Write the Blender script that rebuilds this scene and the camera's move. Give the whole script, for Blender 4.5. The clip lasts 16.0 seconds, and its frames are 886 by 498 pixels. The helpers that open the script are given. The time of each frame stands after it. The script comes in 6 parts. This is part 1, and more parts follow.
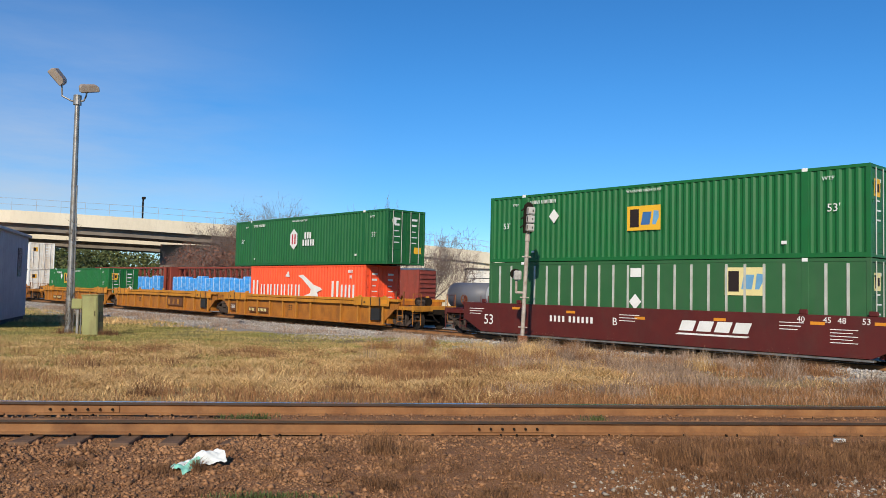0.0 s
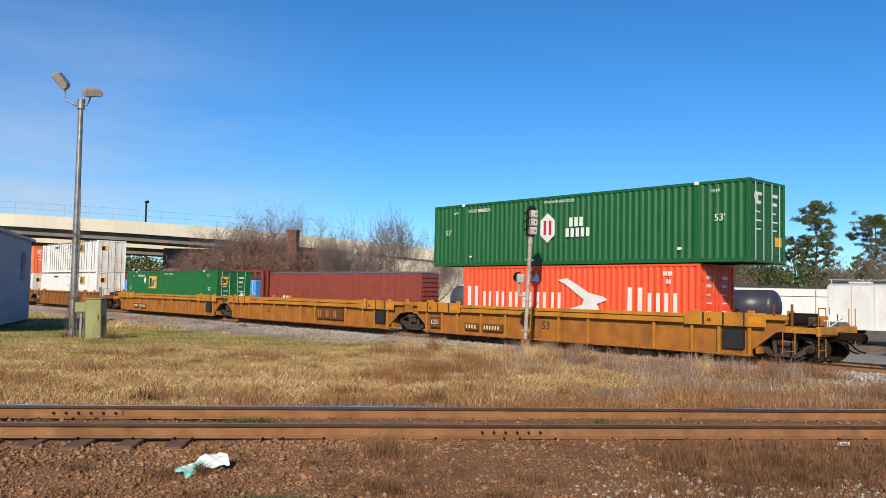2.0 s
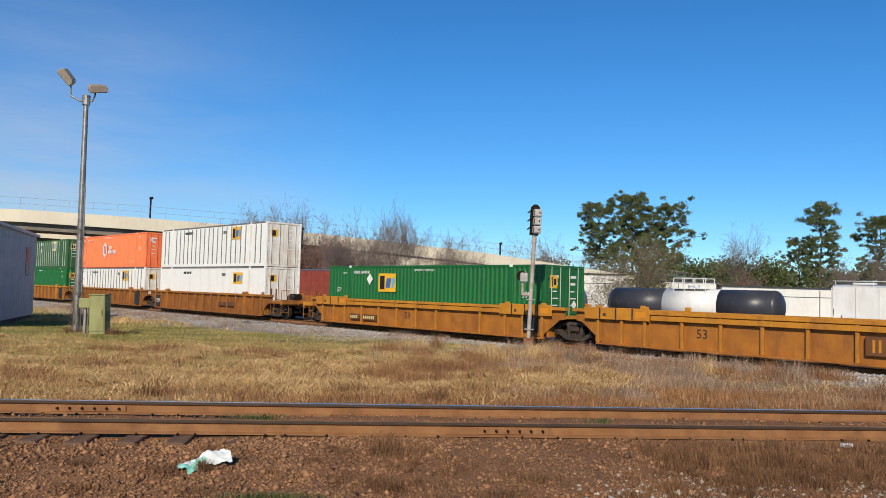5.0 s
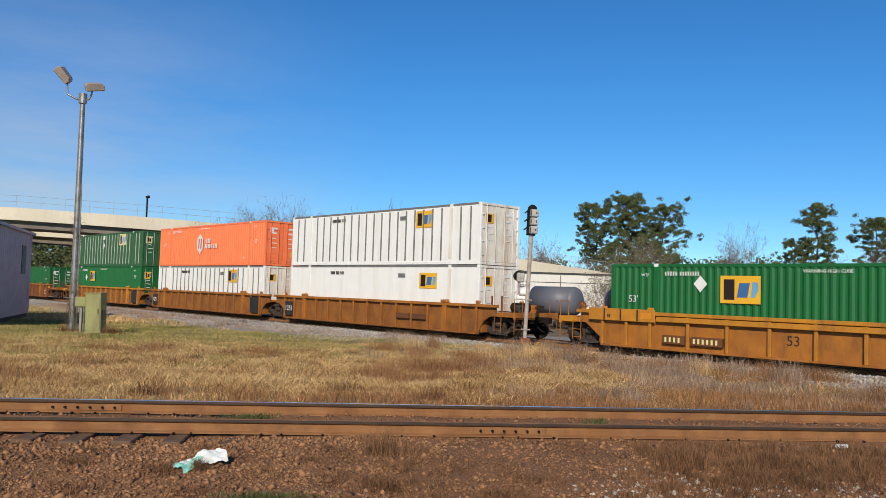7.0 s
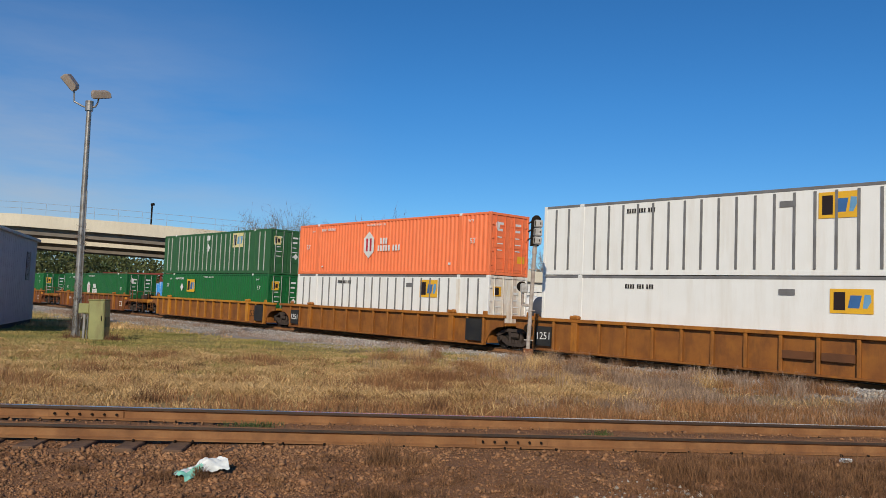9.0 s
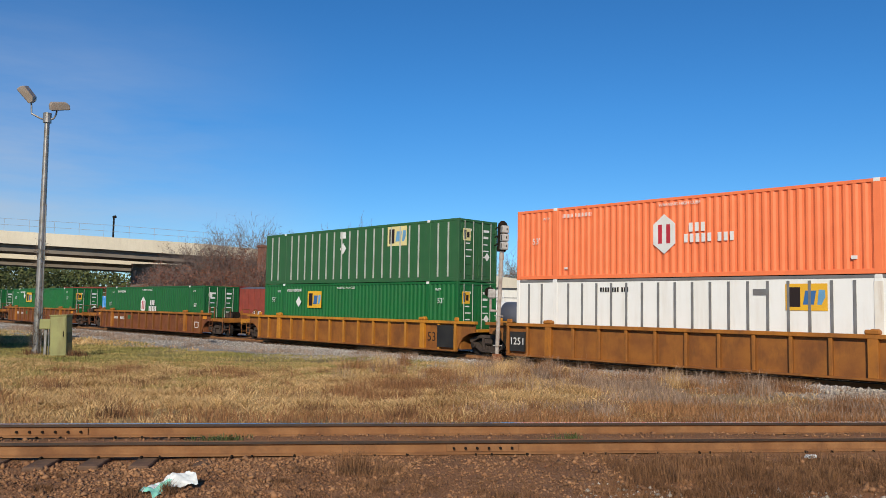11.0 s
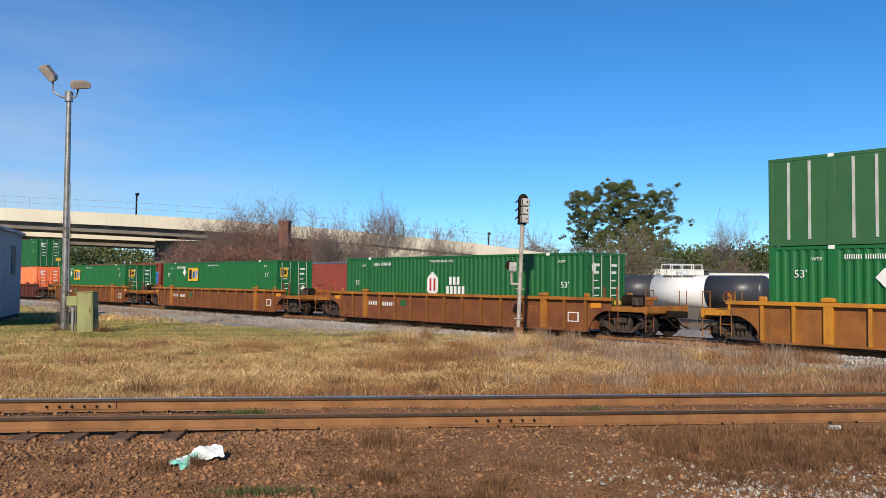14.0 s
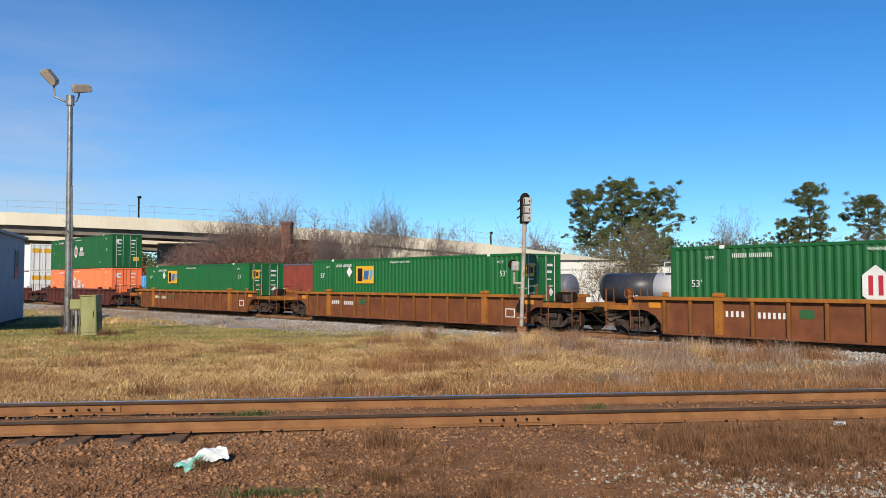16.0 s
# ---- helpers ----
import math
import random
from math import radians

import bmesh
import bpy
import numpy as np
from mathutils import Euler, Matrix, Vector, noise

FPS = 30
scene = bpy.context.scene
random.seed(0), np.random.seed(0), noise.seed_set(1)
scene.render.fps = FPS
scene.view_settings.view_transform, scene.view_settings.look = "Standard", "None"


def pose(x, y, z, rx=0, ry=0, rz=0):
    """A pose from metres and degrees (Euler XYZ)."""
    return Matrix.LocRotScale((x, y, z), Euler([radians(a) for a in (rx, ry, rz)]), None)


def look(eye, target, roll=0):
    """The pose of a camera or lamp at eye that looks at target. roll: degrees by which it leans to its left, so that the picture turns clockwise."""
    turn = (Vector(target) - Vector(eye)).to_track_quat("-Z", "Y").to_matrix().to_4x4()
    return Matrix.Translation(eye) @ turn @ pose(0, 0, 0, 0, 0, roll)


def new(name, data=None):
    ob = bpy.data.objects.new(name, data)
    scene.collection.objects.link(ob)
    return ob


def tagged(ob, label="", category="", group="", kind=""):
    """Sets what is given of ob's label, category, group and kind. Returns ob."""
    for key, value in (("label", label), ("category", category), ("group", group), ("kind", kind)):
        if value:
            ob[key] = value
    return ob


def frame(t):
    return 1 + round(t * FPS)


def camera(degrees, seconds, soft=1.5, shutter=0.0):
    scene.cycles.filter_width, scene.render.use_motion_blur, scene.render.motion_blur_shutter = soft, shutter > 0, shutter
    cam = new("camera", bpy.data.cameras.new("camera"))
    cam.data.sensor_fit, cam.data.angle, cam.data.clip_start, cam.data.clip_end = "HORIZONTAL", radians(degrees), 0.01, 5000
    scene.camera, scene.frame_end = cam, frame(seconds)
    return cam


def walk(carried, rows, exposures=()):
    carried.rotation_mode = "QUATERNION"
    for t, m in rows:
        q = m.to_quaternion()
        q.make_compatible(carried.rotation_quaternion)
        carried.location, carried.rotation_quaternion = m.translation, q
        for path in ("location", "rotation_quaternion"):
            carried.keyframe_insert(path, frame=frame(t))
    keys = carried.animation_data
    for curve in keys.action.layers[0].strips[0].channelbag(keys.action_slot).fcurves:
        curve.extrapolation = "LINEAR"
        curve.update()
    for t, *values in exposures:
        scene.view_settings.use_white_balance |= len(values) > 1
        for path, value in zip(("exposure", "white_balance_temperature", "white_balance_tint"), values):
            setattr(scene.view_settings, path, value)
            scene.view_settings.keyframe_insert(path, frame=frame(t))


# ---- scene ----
# One hand-held viewpoint beside a yard track; lens across the width in degrees.
cam = camera(57.0, 16.0, soft=0.85)
EYE = (0.0, 0.0, 1.976)
TURNS = [
    (0.0, 92.88, -1.27, -0.17), (0.5, 93.00, -1.08, -0.06), (1.0, 93.10, -1.09, -0.03), (1.5, 93.08, -0.91, -0.05),
    (2.0, 93.11, -1.21, 0.03), (2.5, 92.90, -1.37, 0.04), (3.0, 92.79, -1.22, 0.21), (3.5, 92.81, -1.27, 0.26),
    (4.0, 92.89, -1.51, 0.35), (6.5, 93.01, -1.73, 0.16), (7.0, 92.98, -1.82, 0.03), (7.5, 93.01, -2.10, 0.02),
    (8.0, 93.25, -2.16, -0.12), (8.5, 93.40, -2.18, 0.06), (9.0, 93.66, -2.32, 0.26), (9.2, 93.77, -2.44, 0.20),
    (11.3, 94.44, -0.93, -2.07), (11.5, 94.58, -0.94, -1.91), (12.0, 93.77, -1.09, -1.38), (12.5, 92.91, -0.78, -0.42),
    (13.0, 92.44, -0.36, 0.42), (13.5, 92.47, -0.33, -0.01), (14.0, 92.36, -0.54, -0.49), (14.5, 92.44, -0.60, -0.41),
    (15.0, 92.42, -0.38, -0.25), (15.5, 92.47, -0.33, -0.35), (16.0, 92.35, 0.03, -0.30)]
walk(cam, [(t, pose(*EYE, rx, ry, rz)) for t, rx, ry, rz in TURNS],
     exposures=[(0.0, -0.08), (3.0, 0.02), (4.0, -0.07), (6.5, -0.2), (7.0, -0.22), (8.5, -0.43), (9.2, -0.47), (11.5, -0.22), (12.0, -0.2), (12.5, -0.15), (13.0, -0.05), (14.0, -0.05), (16.0, -0.05)])

# ---- light: clear winter day, low sun from behind, a little to the left ----
SUN_FROM = Vector((-0.185, -0.98, 0.0)).normalized()
SUN_ELEV = radians(30)
world = bpy.data.worlds.new("sky")
scene.world = world
world.use_nodes = True
wn = world.node_tree.nodes
sky = wn.new("ShaderNodeTexSky")
sky.sky_type = "NISHITA"
sky.sun_disc = False
sky.sun_elevation = SUN_ELEV
sky.sun_rotation = math.atan2(SUN_FROM.x, SUN_FROM.y)
sky.air_density, sky.dust_density, sky.ozone_density, sky.altitude = 0.9, 0.0, 2.6, 1500
tint = wn.new("ShaderNodeHueSaturation")
tint.inputs["Hue"].default_value, tint.inputs["Saturation"].default_value = 0.500, 1.20
world.node_tree.links.new(sky.outputs[0], tint.inputs["Color"])
blue = wn.new("ShaderNodeMix")
blue.data_type, blue.blend_type = "RGBA", "MULTIPLY"
blue.inputs[0].default_value = 1.0
world.node_tree.links.new(tint.outputs[0], blue.inputs[6])
# dry clear air: a deeper blue towards the horizon too
wco = wn.new("ShaderNodeTexCoord")
wsep = wn.new("ShaderNodeSeparateXYZ")
world.node_tree.links.new(wco.outputs["Generated"], wsep.inputs[0])
rise = wn.new("ShaderNodeMapRange")
rise.inputs[1].default_value, rise.inputs[2].default_value = 0.02, 0.24
world.node_tree.links.new(wsep.outputs["Z"], rise.inputs[0])
air = wn.new("ShaderNodeMix")
air.data_type = "RGBA"
air.inputs[6].default_value, air.inputs[7].default_value = (0.60, 0.83, 0.97, 1), (0.54, 0.955, 1.15, 1)
world.node_tree.links.new(rise.outputs[0], air.inputs[0])
world.node_tree.links.new(air.outputs[2], blue.inputs[7])
# thin high cirrus
wmap = wn.new("ShaderNodeMapping")
wmap.inputs["Scale"].default_value, wmap.inputs["Rotation"].default_value = (1.2, 1.2, 6.0), (0.0, 0.25, 0.3)
world.node_tree.links.new(wco.outputs["Generated"], wmap.inputs[0])
wno = wn.new("ShaderNodeTexNoise")
wno.inputs["Scale"].default_value, wno.inputs["Detail"].default_value, wno.inputs["Roughness"].default_value = 1.6, 7, 0.6
world.node_tree.links.new(wmap.outputs[0], wno.inputs["Vector"])
wra = wn.new("ShaderNodeMapRange")
for slot, value in enumerate((0.30, 0.70, 0.0, 0.75)):
    wra.inputs[slot + 1].default_value = value
world.node_tree.links.new(wno.outputs["Fac"], wra.inputs[0])
cirrus = wn.new("ShaderNodeMix")
cirrus.data_type = "RGBA"
cirrus.inputs[7].default_value = (4.9, 5.3, 5.9, 1)
# the veil hangs low over the bridge and thins out upwards and to the east
fades = []
for socket, a, b in (("Z", 0.40, 0.06), ("X", -0.05, -0.46)):
    fade = wn.new("ShaderNodeMapRange")
    fade.inputs[1].default_value, fade.inputs[2].default_value = a, b
    fade.interpolation_type = "SMOOTHSTEP"
    world.node_tree.links.new(wsep.outputs[socket], fade.inputs[0])
    fades.append(fade.outputs[0])
veil = wra.outputs[0]
for fade in fades:
    times = wn.new("ShaderNodeMath")
    times.operation = "MULTIPLY"
    world.node_tree.links.new(veil, times.inputs[0])
    world.node_tree.links.new(fade, times.inputs[1])
    veil = times.outputs[0]
world.node_tree.links.new(veil, cirrus.inputs[0])
world.node_tree.links.new(blue.outputs[2], cirrus.inputs[6])
world.node_tree.links.new(cirrus.outputs[2], wn["Background"].inputs[0])
wn["Background"].inputs[1].default_value = 0.126
sun = new("sun", bpy.data.lights.new("sun", "SUN"))
sun.data.energy, sun.data.angle, sun.data.color = 5.0, radians(0.53), (1.0, 0.885, 0.71)
sun.matrix_world = look((0, 0, 50), Vector((0, 0, 50)) - (SUN_FROM * math.cos(SUN_ELEV) + Vector((0, 0, math.sin(SUN_ELEV)))))

# ---- materials ----
MATS = {}


def mat(name, col, col2=None, rough=0.7, metal=0.0, scale=1.5, fine=40.0, bump=0.15, dirt=None, dirt_amount=0.5, streak=1.0,
        island=0.0, random_tint=0.0, spec=0.4):
    """A painted, rusty or natural surface: two colours mixed by broad noise, fine grain, streaky dirt and small relief."""
    if name in MATS:
        return MATS[name]
    m = bpy.data.materials.new(name)
    m.use_nodes = True
    nt = m.node_tree
    nd, ln = nt.nodes, nt.links
    b = nd["Principled BSDF"]
    b.inputs["Metallic"].default_value = metal
    b.inputs["Specular IOR Level"].default_value = spec
    co = nd.new("ShaderNodeTexCoord")
    n1 = nd.new("ShaderNodeTexNoise")
    n1.inputs["Scale"].default_value, n1.inputs["Detail"].default_value = scale, 5
    n2 = nd.new("ShaderNodeTexNoise")
    n2.inputs["Scale"].default_value, n2.inputs["Detail"].default_value = fine, 4
    ln.new(co.outputs["Object"], n1.inputs["Vector"])
    ln.new(co.outputs["Object"], n2.inputs["Vector"])
    ramp = nd.new("ShaderNodeMapRange")
    ramp.inputs[1].default_value, ramp.inputs[2].default_value = 0.35, 0.65
    ln.new(n1.outputs["Fac"], ramp.inputs[0])
    mix = nd.new("ShaderNodeMix")
    mix.data_type = "RGBA"
    mix.inputs[6].default_value = (*col, 1)
    mix.inputs[7].default_value = (*(col2 or [c * 0.82 for c in col]), 1)
    ln.new(ramp.outputs[0], mix.inputs[0])
    out = mix.outputs[2]
    if dirt:
        mp = nd.new("ShaderNodeMapping")
        mp.inputs["Scale"].default_value = (1, 1, 1 / streak)
        ln.new(co.outputs["Object"], mp.inputs[0])
        n3 = nd.new("ShaderNodeTexNoise")
        n3.inputs["Scale"].default_value, n3.inputs["Detail"].default_value, n3.inputs["Roughness"].default_value = 2.2, 8, 0.7
        ln.new(mp.outputs[0], n3.inputs["Vector"])
        r3 = nd.new("ShaderNodeMapRange")
        r3.inputs[1].default_value, r3.inputs[2].default_value, r3.inputs[4].default_value = 0.48, 0.72, dirt_amount
        ln.new(n3.outputs["Fac"], r3.inputs[0])
        mx = nd.new("ShaderNodeMix")
        mx.data_type = "RGBA"
        ln.new(r3.outputs[0], mx.inputs[0])
        ln.new(out, mx.inputs[6])
        mx.inputs[7].default_value = (*dirt, 1)
        out = mx.outputs[2]
    hsv = nd.new("ShaderNodeHueSaturation")
    ln.new(out, hsv.inputs["Color"])
    mr = nd.new("ShaderNodeMapRange")
    mr.inputs[3].default_value, mr.inputs[4].default_value = 0.86, 1.12
    ln.new(n2.outputs["Fac"], mr.inputs[0])
    val = mr.outputs[0]
    for amount, node, socket in ((island, "ShaderNodeNewGeometry", "Random Per Island"), (random_tint, "ShaderNodeObjectInfo", "Random")):
        if amount:
            g = nd.new(node)
            m2 = nd.new("ShaderNodeMapRange")
            m2.inputs[3].default_value, m2.inputs[4].default_value = 1 - amount, 1 + amount
            ln.new(g.outputs[socket], m2.inputs[0])
            mu = nd.new("ShaderNodeMath")
            mu.operation = "MULTIPLY"
            ln.new(val, mu.inputs[0])
            ln.new(m2.outputs[0], mu.inputs[1])
            val = mu.outputs[0]
    ln.new(val, hsv.inputs["Value"])
    ln.new(hsv.outputs[0], b.inputs["Base Color"])
    rr = nd.new("ShaderNodeMapRange")
    rr.inputs[3].default_value, rr.inputs[4].default_value = max(0.05, rough - 0.12), min(1, rough + 0.12)
    ln.new(n1.outputs["Fac"], rr.inputs[0])
    ln.new(rr.outputs[0], b.inputs["Roughness"])
    if bump:
        bp = nd.new("ShaderNodeBump")
        bp.inputs["Strength"].default_value, bp.inputs["Distance"].default_value = bump, 0.02
        ln.new(n2.outputs["Fac"], bp.inputs["Height"])
        ln.new(bp.outputs[0], b.inputs["Normal"])
    MATS[name] = m
    return m


GRIME = (0.06, 0.045, 0.03)
RUST = (0.12, 0.04, 0.014)
green_new = mat("green container paint", (0.009, 0.134, 0.030), (0.011, 0.118, 0.028), 0.42, fine=90, bump=0.04, dirt=(0.03, 0.11, 0.05), dirt_amount=0.35, streak=6)
green_old = mat("faded green container paint", (0.026, 0.112, 0.036), (0.034, 0.124, 0.043), 0.55, fine=60, bump=0.05, dirt=(0.05, 0.09, 0.05), dirt_amount=0.5, streak=5)
green_hub = mat("deep green container paint", (0.009, 0.104, 0.025), (0.012, 0.115, 0.029), 0.45, fine=90, bump=0.04, dirt=(0.03, 0.10, 0.05), dirt_amount=0.35, streak=6)
orange_red = mat("orange red container paint", (0.92, 0.105, 0.034), (0.88, 0.095, 0.030), 0.45, fine=80, bump=0.04, dirt=(0.50, 0.07, 0.03), dirt_amount=0.25, streak=5)
orange_hub = mat("orange container paint", (0.92, 0.225, 0.082), (0.88, 0.205, 0.072), 0.5, fine=80, bump=0.04, dirt=(0.55, 0.13, 0.06), dirt_amount=0.25, streak=5)
white_old = mat("white container paint with rust streaks", (0.85, 0.85, 0.81), (0.82, 0.82, 0.78), 0.5, fine=60, bump=0.04, dirt=(0.60, 0.53, 0.42), dirt_amount=0.32, streak=10)
white_end = mat("soiled white door paint", (0.80, 0.77, 0.70), (0.74, 0.68, 0.57), 0.6, fine=60, bump=0.05, dirt=(0.36, 0.19, 0.075), dirt_amount=0.75, streak=9)
rib_grey = mat("bare rib metal", (0.50, 0.52, 0.46), (0.40, 0.42, 0.37), 0.55, 0.0, dirt=(0.16, 0.13, 0.1), dirt_amount=0.4, streak=5)
# rib shadow lines on white containers are put into this grey; also plain trim
rib_dark = mat("dark grey trim and rib shadow", (0.20, 0.20, 0.20), (0.15, 0.145, 0.14), 0.55)
yellow_car = mat("yellow wagon paint", (0.56, 0.235, 0.018), (0.45, 0.18, 0.018), 0.55, dirt=(0.20, 0.09, 0.025), dirt_amount=0.75, streak=3)
yellow_deep = mat("stained yellow wagon panel", (0.42, 0.155, 0.018), (0.30, 0.11, 0.018), 0.6, dirt=(0.12, 0.05, 0.018), dirt_amount=0.75, streak=3)
brown_car = mat("weathered ochre wagon paint", (0.31, 0.118, 0.021), (0.21, 0.075, 0.017), 0.6, dirt=(0.10, 0.042, 0.016), dirt_amount=0.75, streak=3)
rust_car = mat("rusted wagon plate", (0.20, 0.065, 0.022), (0.135, 0.043, 0.017), 0.75, dirt=(0.26, 0.10, 0.03), dirt_amount=0.6, streak=3)
maroon_car = mat("dull maroon wagon paint", (0.12, 0.024, 0.018), (0.09, 0.022, 0.016), 0.65, dirt=GRIME, dirt_amount=0.6, streak=3)
red_car = mat("oxide red wagon paint", (0.105, 0.015, 0.011), (0.085, 0.013, 0.010), 0.5, dirt=(0.08, 0.03, 0.022), dirt_amount=0.55, streak=3)
truck_cast = mat("brown cast truck steel", (0.075, 0.056, 0.046), (0.045, 0.035, 0.030), 0.8, scale=5, bump=0.3, dirt=(0.13, 0.10, 0.08), dirt_amount=0.4, streak=2, spec=0.15)
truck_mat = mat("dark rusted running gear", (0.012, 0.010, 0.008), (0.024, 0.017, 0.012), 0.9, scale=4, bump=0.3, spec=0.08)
wheel_mat = mat("worn wheel steel", (0.030, 0.024, 0.020), (0.020, 0.016, 0.013), 0.7, 0.0, scale=4, spec=0.2)
black_plate = mat("black stencil panel", (0.018, 0.018, 0.018), (0.03, 0.028, 0.025), 0.6)
white_mark = mat("white marking", (0.78, 0.78, 0.75), (0.68, 0.68, 0.64), 0.6, bump=0)
yellow_mark = mat("yellow panel marking", (0.80, 0.45, 0.025), (0.74, 0.40, 0.03), 0.55, bump=0)
pale_yellow = mat("faded yellow panel marking", (0.76, 0.66, 0.30), (0.70, 0.60, 0.28), 0.6, bump=0)
dark_mark = mat("dark brown marking", (0.022, 0.012, 0.010), None, 0.6, bump=0)
blue_mark = mat("blue marking", (0.045, 0.15, 0.36), (0.04, 0.13, 0.32), 0.6, bump=0)
pale_blue = mat("pale blue marking", (0.16, 0.38, 0.60), None, 0.6, bump=0)
red_mark = mat("red marking", (0.50, 0.03, 0.05), None, 0.6, bump=0)
orange_mark = mat("orange reflector plate", (0.72, 0.27, 0.02), None, 0.5, bump=0)
steel = mat("galvanised steel", (0.36, 0.35, 0.33), (0.24, 0.22, 0.19), 0.42, 0.65, scale=3, dirt=(0.14, 0.09, 0.05), dirt_amount=0.5, streak=4)
rail_top = mat("polished rail head", (0.55, 0.58, 0.62), (0.40, 0.43, 0.48), 0.22, 0.95, scale=2, bump=0.03)
rail_rust = mat("rust brown rail", (0.30, 0.145, 0.056), (0.225, 0.10, 0.038), 0.85, scale=3, bump=0.25, dirt=(0.11, 0.05, 0.025), dirt_amount=0.6)
rail_side = mat("dark rail head side", (0.045, 0.034, 0.028), (0.07, 0.045, 0.03), 0.6, 0.3, scale=5)
tie_wood = mat("weathered tie timber", (0.175, 0.10, 0.058), (0.11, 0.066, 0.042), 0.9, scale=6, bump=0.6)
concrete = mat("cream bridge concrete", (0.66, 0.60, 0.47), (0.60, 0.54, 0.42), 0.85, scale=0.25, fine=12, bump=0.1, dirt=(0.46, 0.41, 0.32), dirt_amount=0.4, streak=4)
# the bridge concrete again, darkened to hold the shade under the deck
concrete_shaded = mat("shade-darkened girder concrete", (0.20, 0.17, 0.14), (0.15, 0.13, 0.11), 0.9, scale=0.4)
# ---- mesh helpers ----


def part(name, bm, material, parent, label=""):
    """Link a bmesh as one mesh object under parent."""
    me = bpy.data.meshes.new(name)
    bm.to_mesh(me)
    bm.free()
    me.materials.append(material)
    ob = new(name, me)
    ob.parent = parent
    if label:
        ob["label"] = label
    return ob


def share(name, ob, parent, m, label=""):
    """Another object on the mesh of ob, under parent at the pose m."""
    o = new(name, ob.data)
    o.parent = parent
    o.matrix_basis = m
    if label:
        o["label"] = label
    return o


def thing(name, label, category, m=None, group="", kind=""):
    ob = new(name)
    ob.empty_display_size = 0.2
    if m is not None:
        ob.matrix_basis = m
    return tagged(ob, label, category, group, kind)


def box(bm, x0, x1, y0, y1, z0, z1, bevel=0.0):
    g = bmesh.ops.create_cube(bm, size=1.0, matrix=Matrix.LocRotScale(((x0 + x1) / 2, (y0 + y1) / 2, (z0 + z1) / 2), None, (x1 - x0, y1 - y0, z1 - z0)))
    if bevel:
        es = list({e for v in g["verts"] for e in v.link_edges})
        bmesh.ops.bevel(bm, geom=es, offset=bevel, segments=1, affect="EDGES")
    return bm


def boxes(*bs, bevel=0.0):
    bm = bmesh.new()
    for b in bs:
        box(bm, *b, bevel=bevel)
    return bm


def rod(bm, p, q, r, r2=None, seg=8):
    p, q = Vector(p), Vector(q)
    d = q - p
    m = Matrix.Translation((p + q) / 2) @ d.to_track_quat("Z", "Y").to_matrix().to_4x4()
    bmesh.ops.create_cone(bm, cap_ends=True, segments=seg, radius1=r, radius2=r if r2 is None else r2, depth=d.length, matrix=m)
    return bm


def rods(*rs, seg=8):
    bm = bmesh.new()
    for r in rs:
        rod(bm, *r, seg=seg)
    return bm


def prism(bm, pts, y0, y1):
    """A polygon in x, z pushed from y0 to y1."""
    a = [bm.verts.new((x, y0, z)) for x, z in pts]
    b = [bm.verts.new((x, y1, z)) for x, z in pts]
    bm.faces.new(a), bm.faces.new(b[::-1])
    for i in range(len(pts)):
        j = (i + 1) % len(pts)
        bm.faces.new((a[j], a[i], b[i], b[j]))
    bmesh.ops.recalc_face_normals(bm, faces=bm.faces[:])
    return bm


def fast_mesh(name, verts, faces, material, parent=None, smooth=False):
    """A mesh object from numpy arrays: verts (n, 3), faces (m, 3 or 4)."""
    me = bpy.data.meshes.new(name)
    k = faces.shape[1]
    me.vertices.add(len(verts))
    me.vertices.foreach_set("co", np.ascontiguousarray(verts, dtype=np.float32).ravel())
    me.loops.add(faces.size)
    me.loops.foreach_set("vertex_index", np.ascontiguousarray(faces, dtype=np.int32).ravel())
    me.polygons.add(len(faces))
    me.polygons.foreach_set("loop_start", np.arange(0, faces.size, k, dtype=np.int32))
    me.update(calc_edges=True)
    me.validate()
    if smooth:
        me.polygons.foreach_set("use_smooth", np.ones(len(faces), dtype=bool))
    me.materials.append(material)
    ob = new(name, me)
    ob.parent = parent
    return ob


LETTERS = {}


def writing(text, size, material, parent, m, name="lettering"):
    """Flat raised letters of the built-in font as a mesh; they lie in x, z and face -y."""
    key = (text, size, material.name)
    if key not in LETTERS:
        cu = bpy.data.curves.new("letters", "FONT")
        cu.body, cu.size, cu.extrude, cu.resolution_u = text, size, 0.002, 2
        cu.align_x, cu.align_y = "CENTER", "CENTER"
        tmp = new("letters", cu)
        me = bpy.data.meshes.new_from_object(tmp.evaluated_get(bpy.context.evaluated_depsgraph_get()))
        bpy.data.objects.remove(tmp)
        bpy.data.curves.remove(cu)
        me.transform(Matrix.Rotation(radians(90), 4, "X"))
        me.materials.clear()
        me.materials.append(material)
        LETTERS[key] = me
    o = new(name, LETTERS[key])
    o.parent, o.matrix_basis = parent, m
    return o


# ---- track geometry: the main line runs straight; s is metres along it, forward to the lower right ----
YAW = -47.86
LINE_Y = 40.93
ALONG = Vector((math.cos(radians(YAW)), math.sin(radians(YAW)), 0))
ACROSS = Vector((-ALONG.y, ALONG.x, 0))


def on_line(s, off=0.0, z=0.0):
    p = Vector((0, LINE_Y, 0)) + ALONG * s + ACROSS * off
    return pose(p.x, p.y, z, 0, 0, YAW)


def line_off(x, y):
    """Signed distance from the main line's centre; negative on the viewer's side. Works on arrays."""
    return x * ACROSS.x + (y - LINE_Y) * ACROSS.y


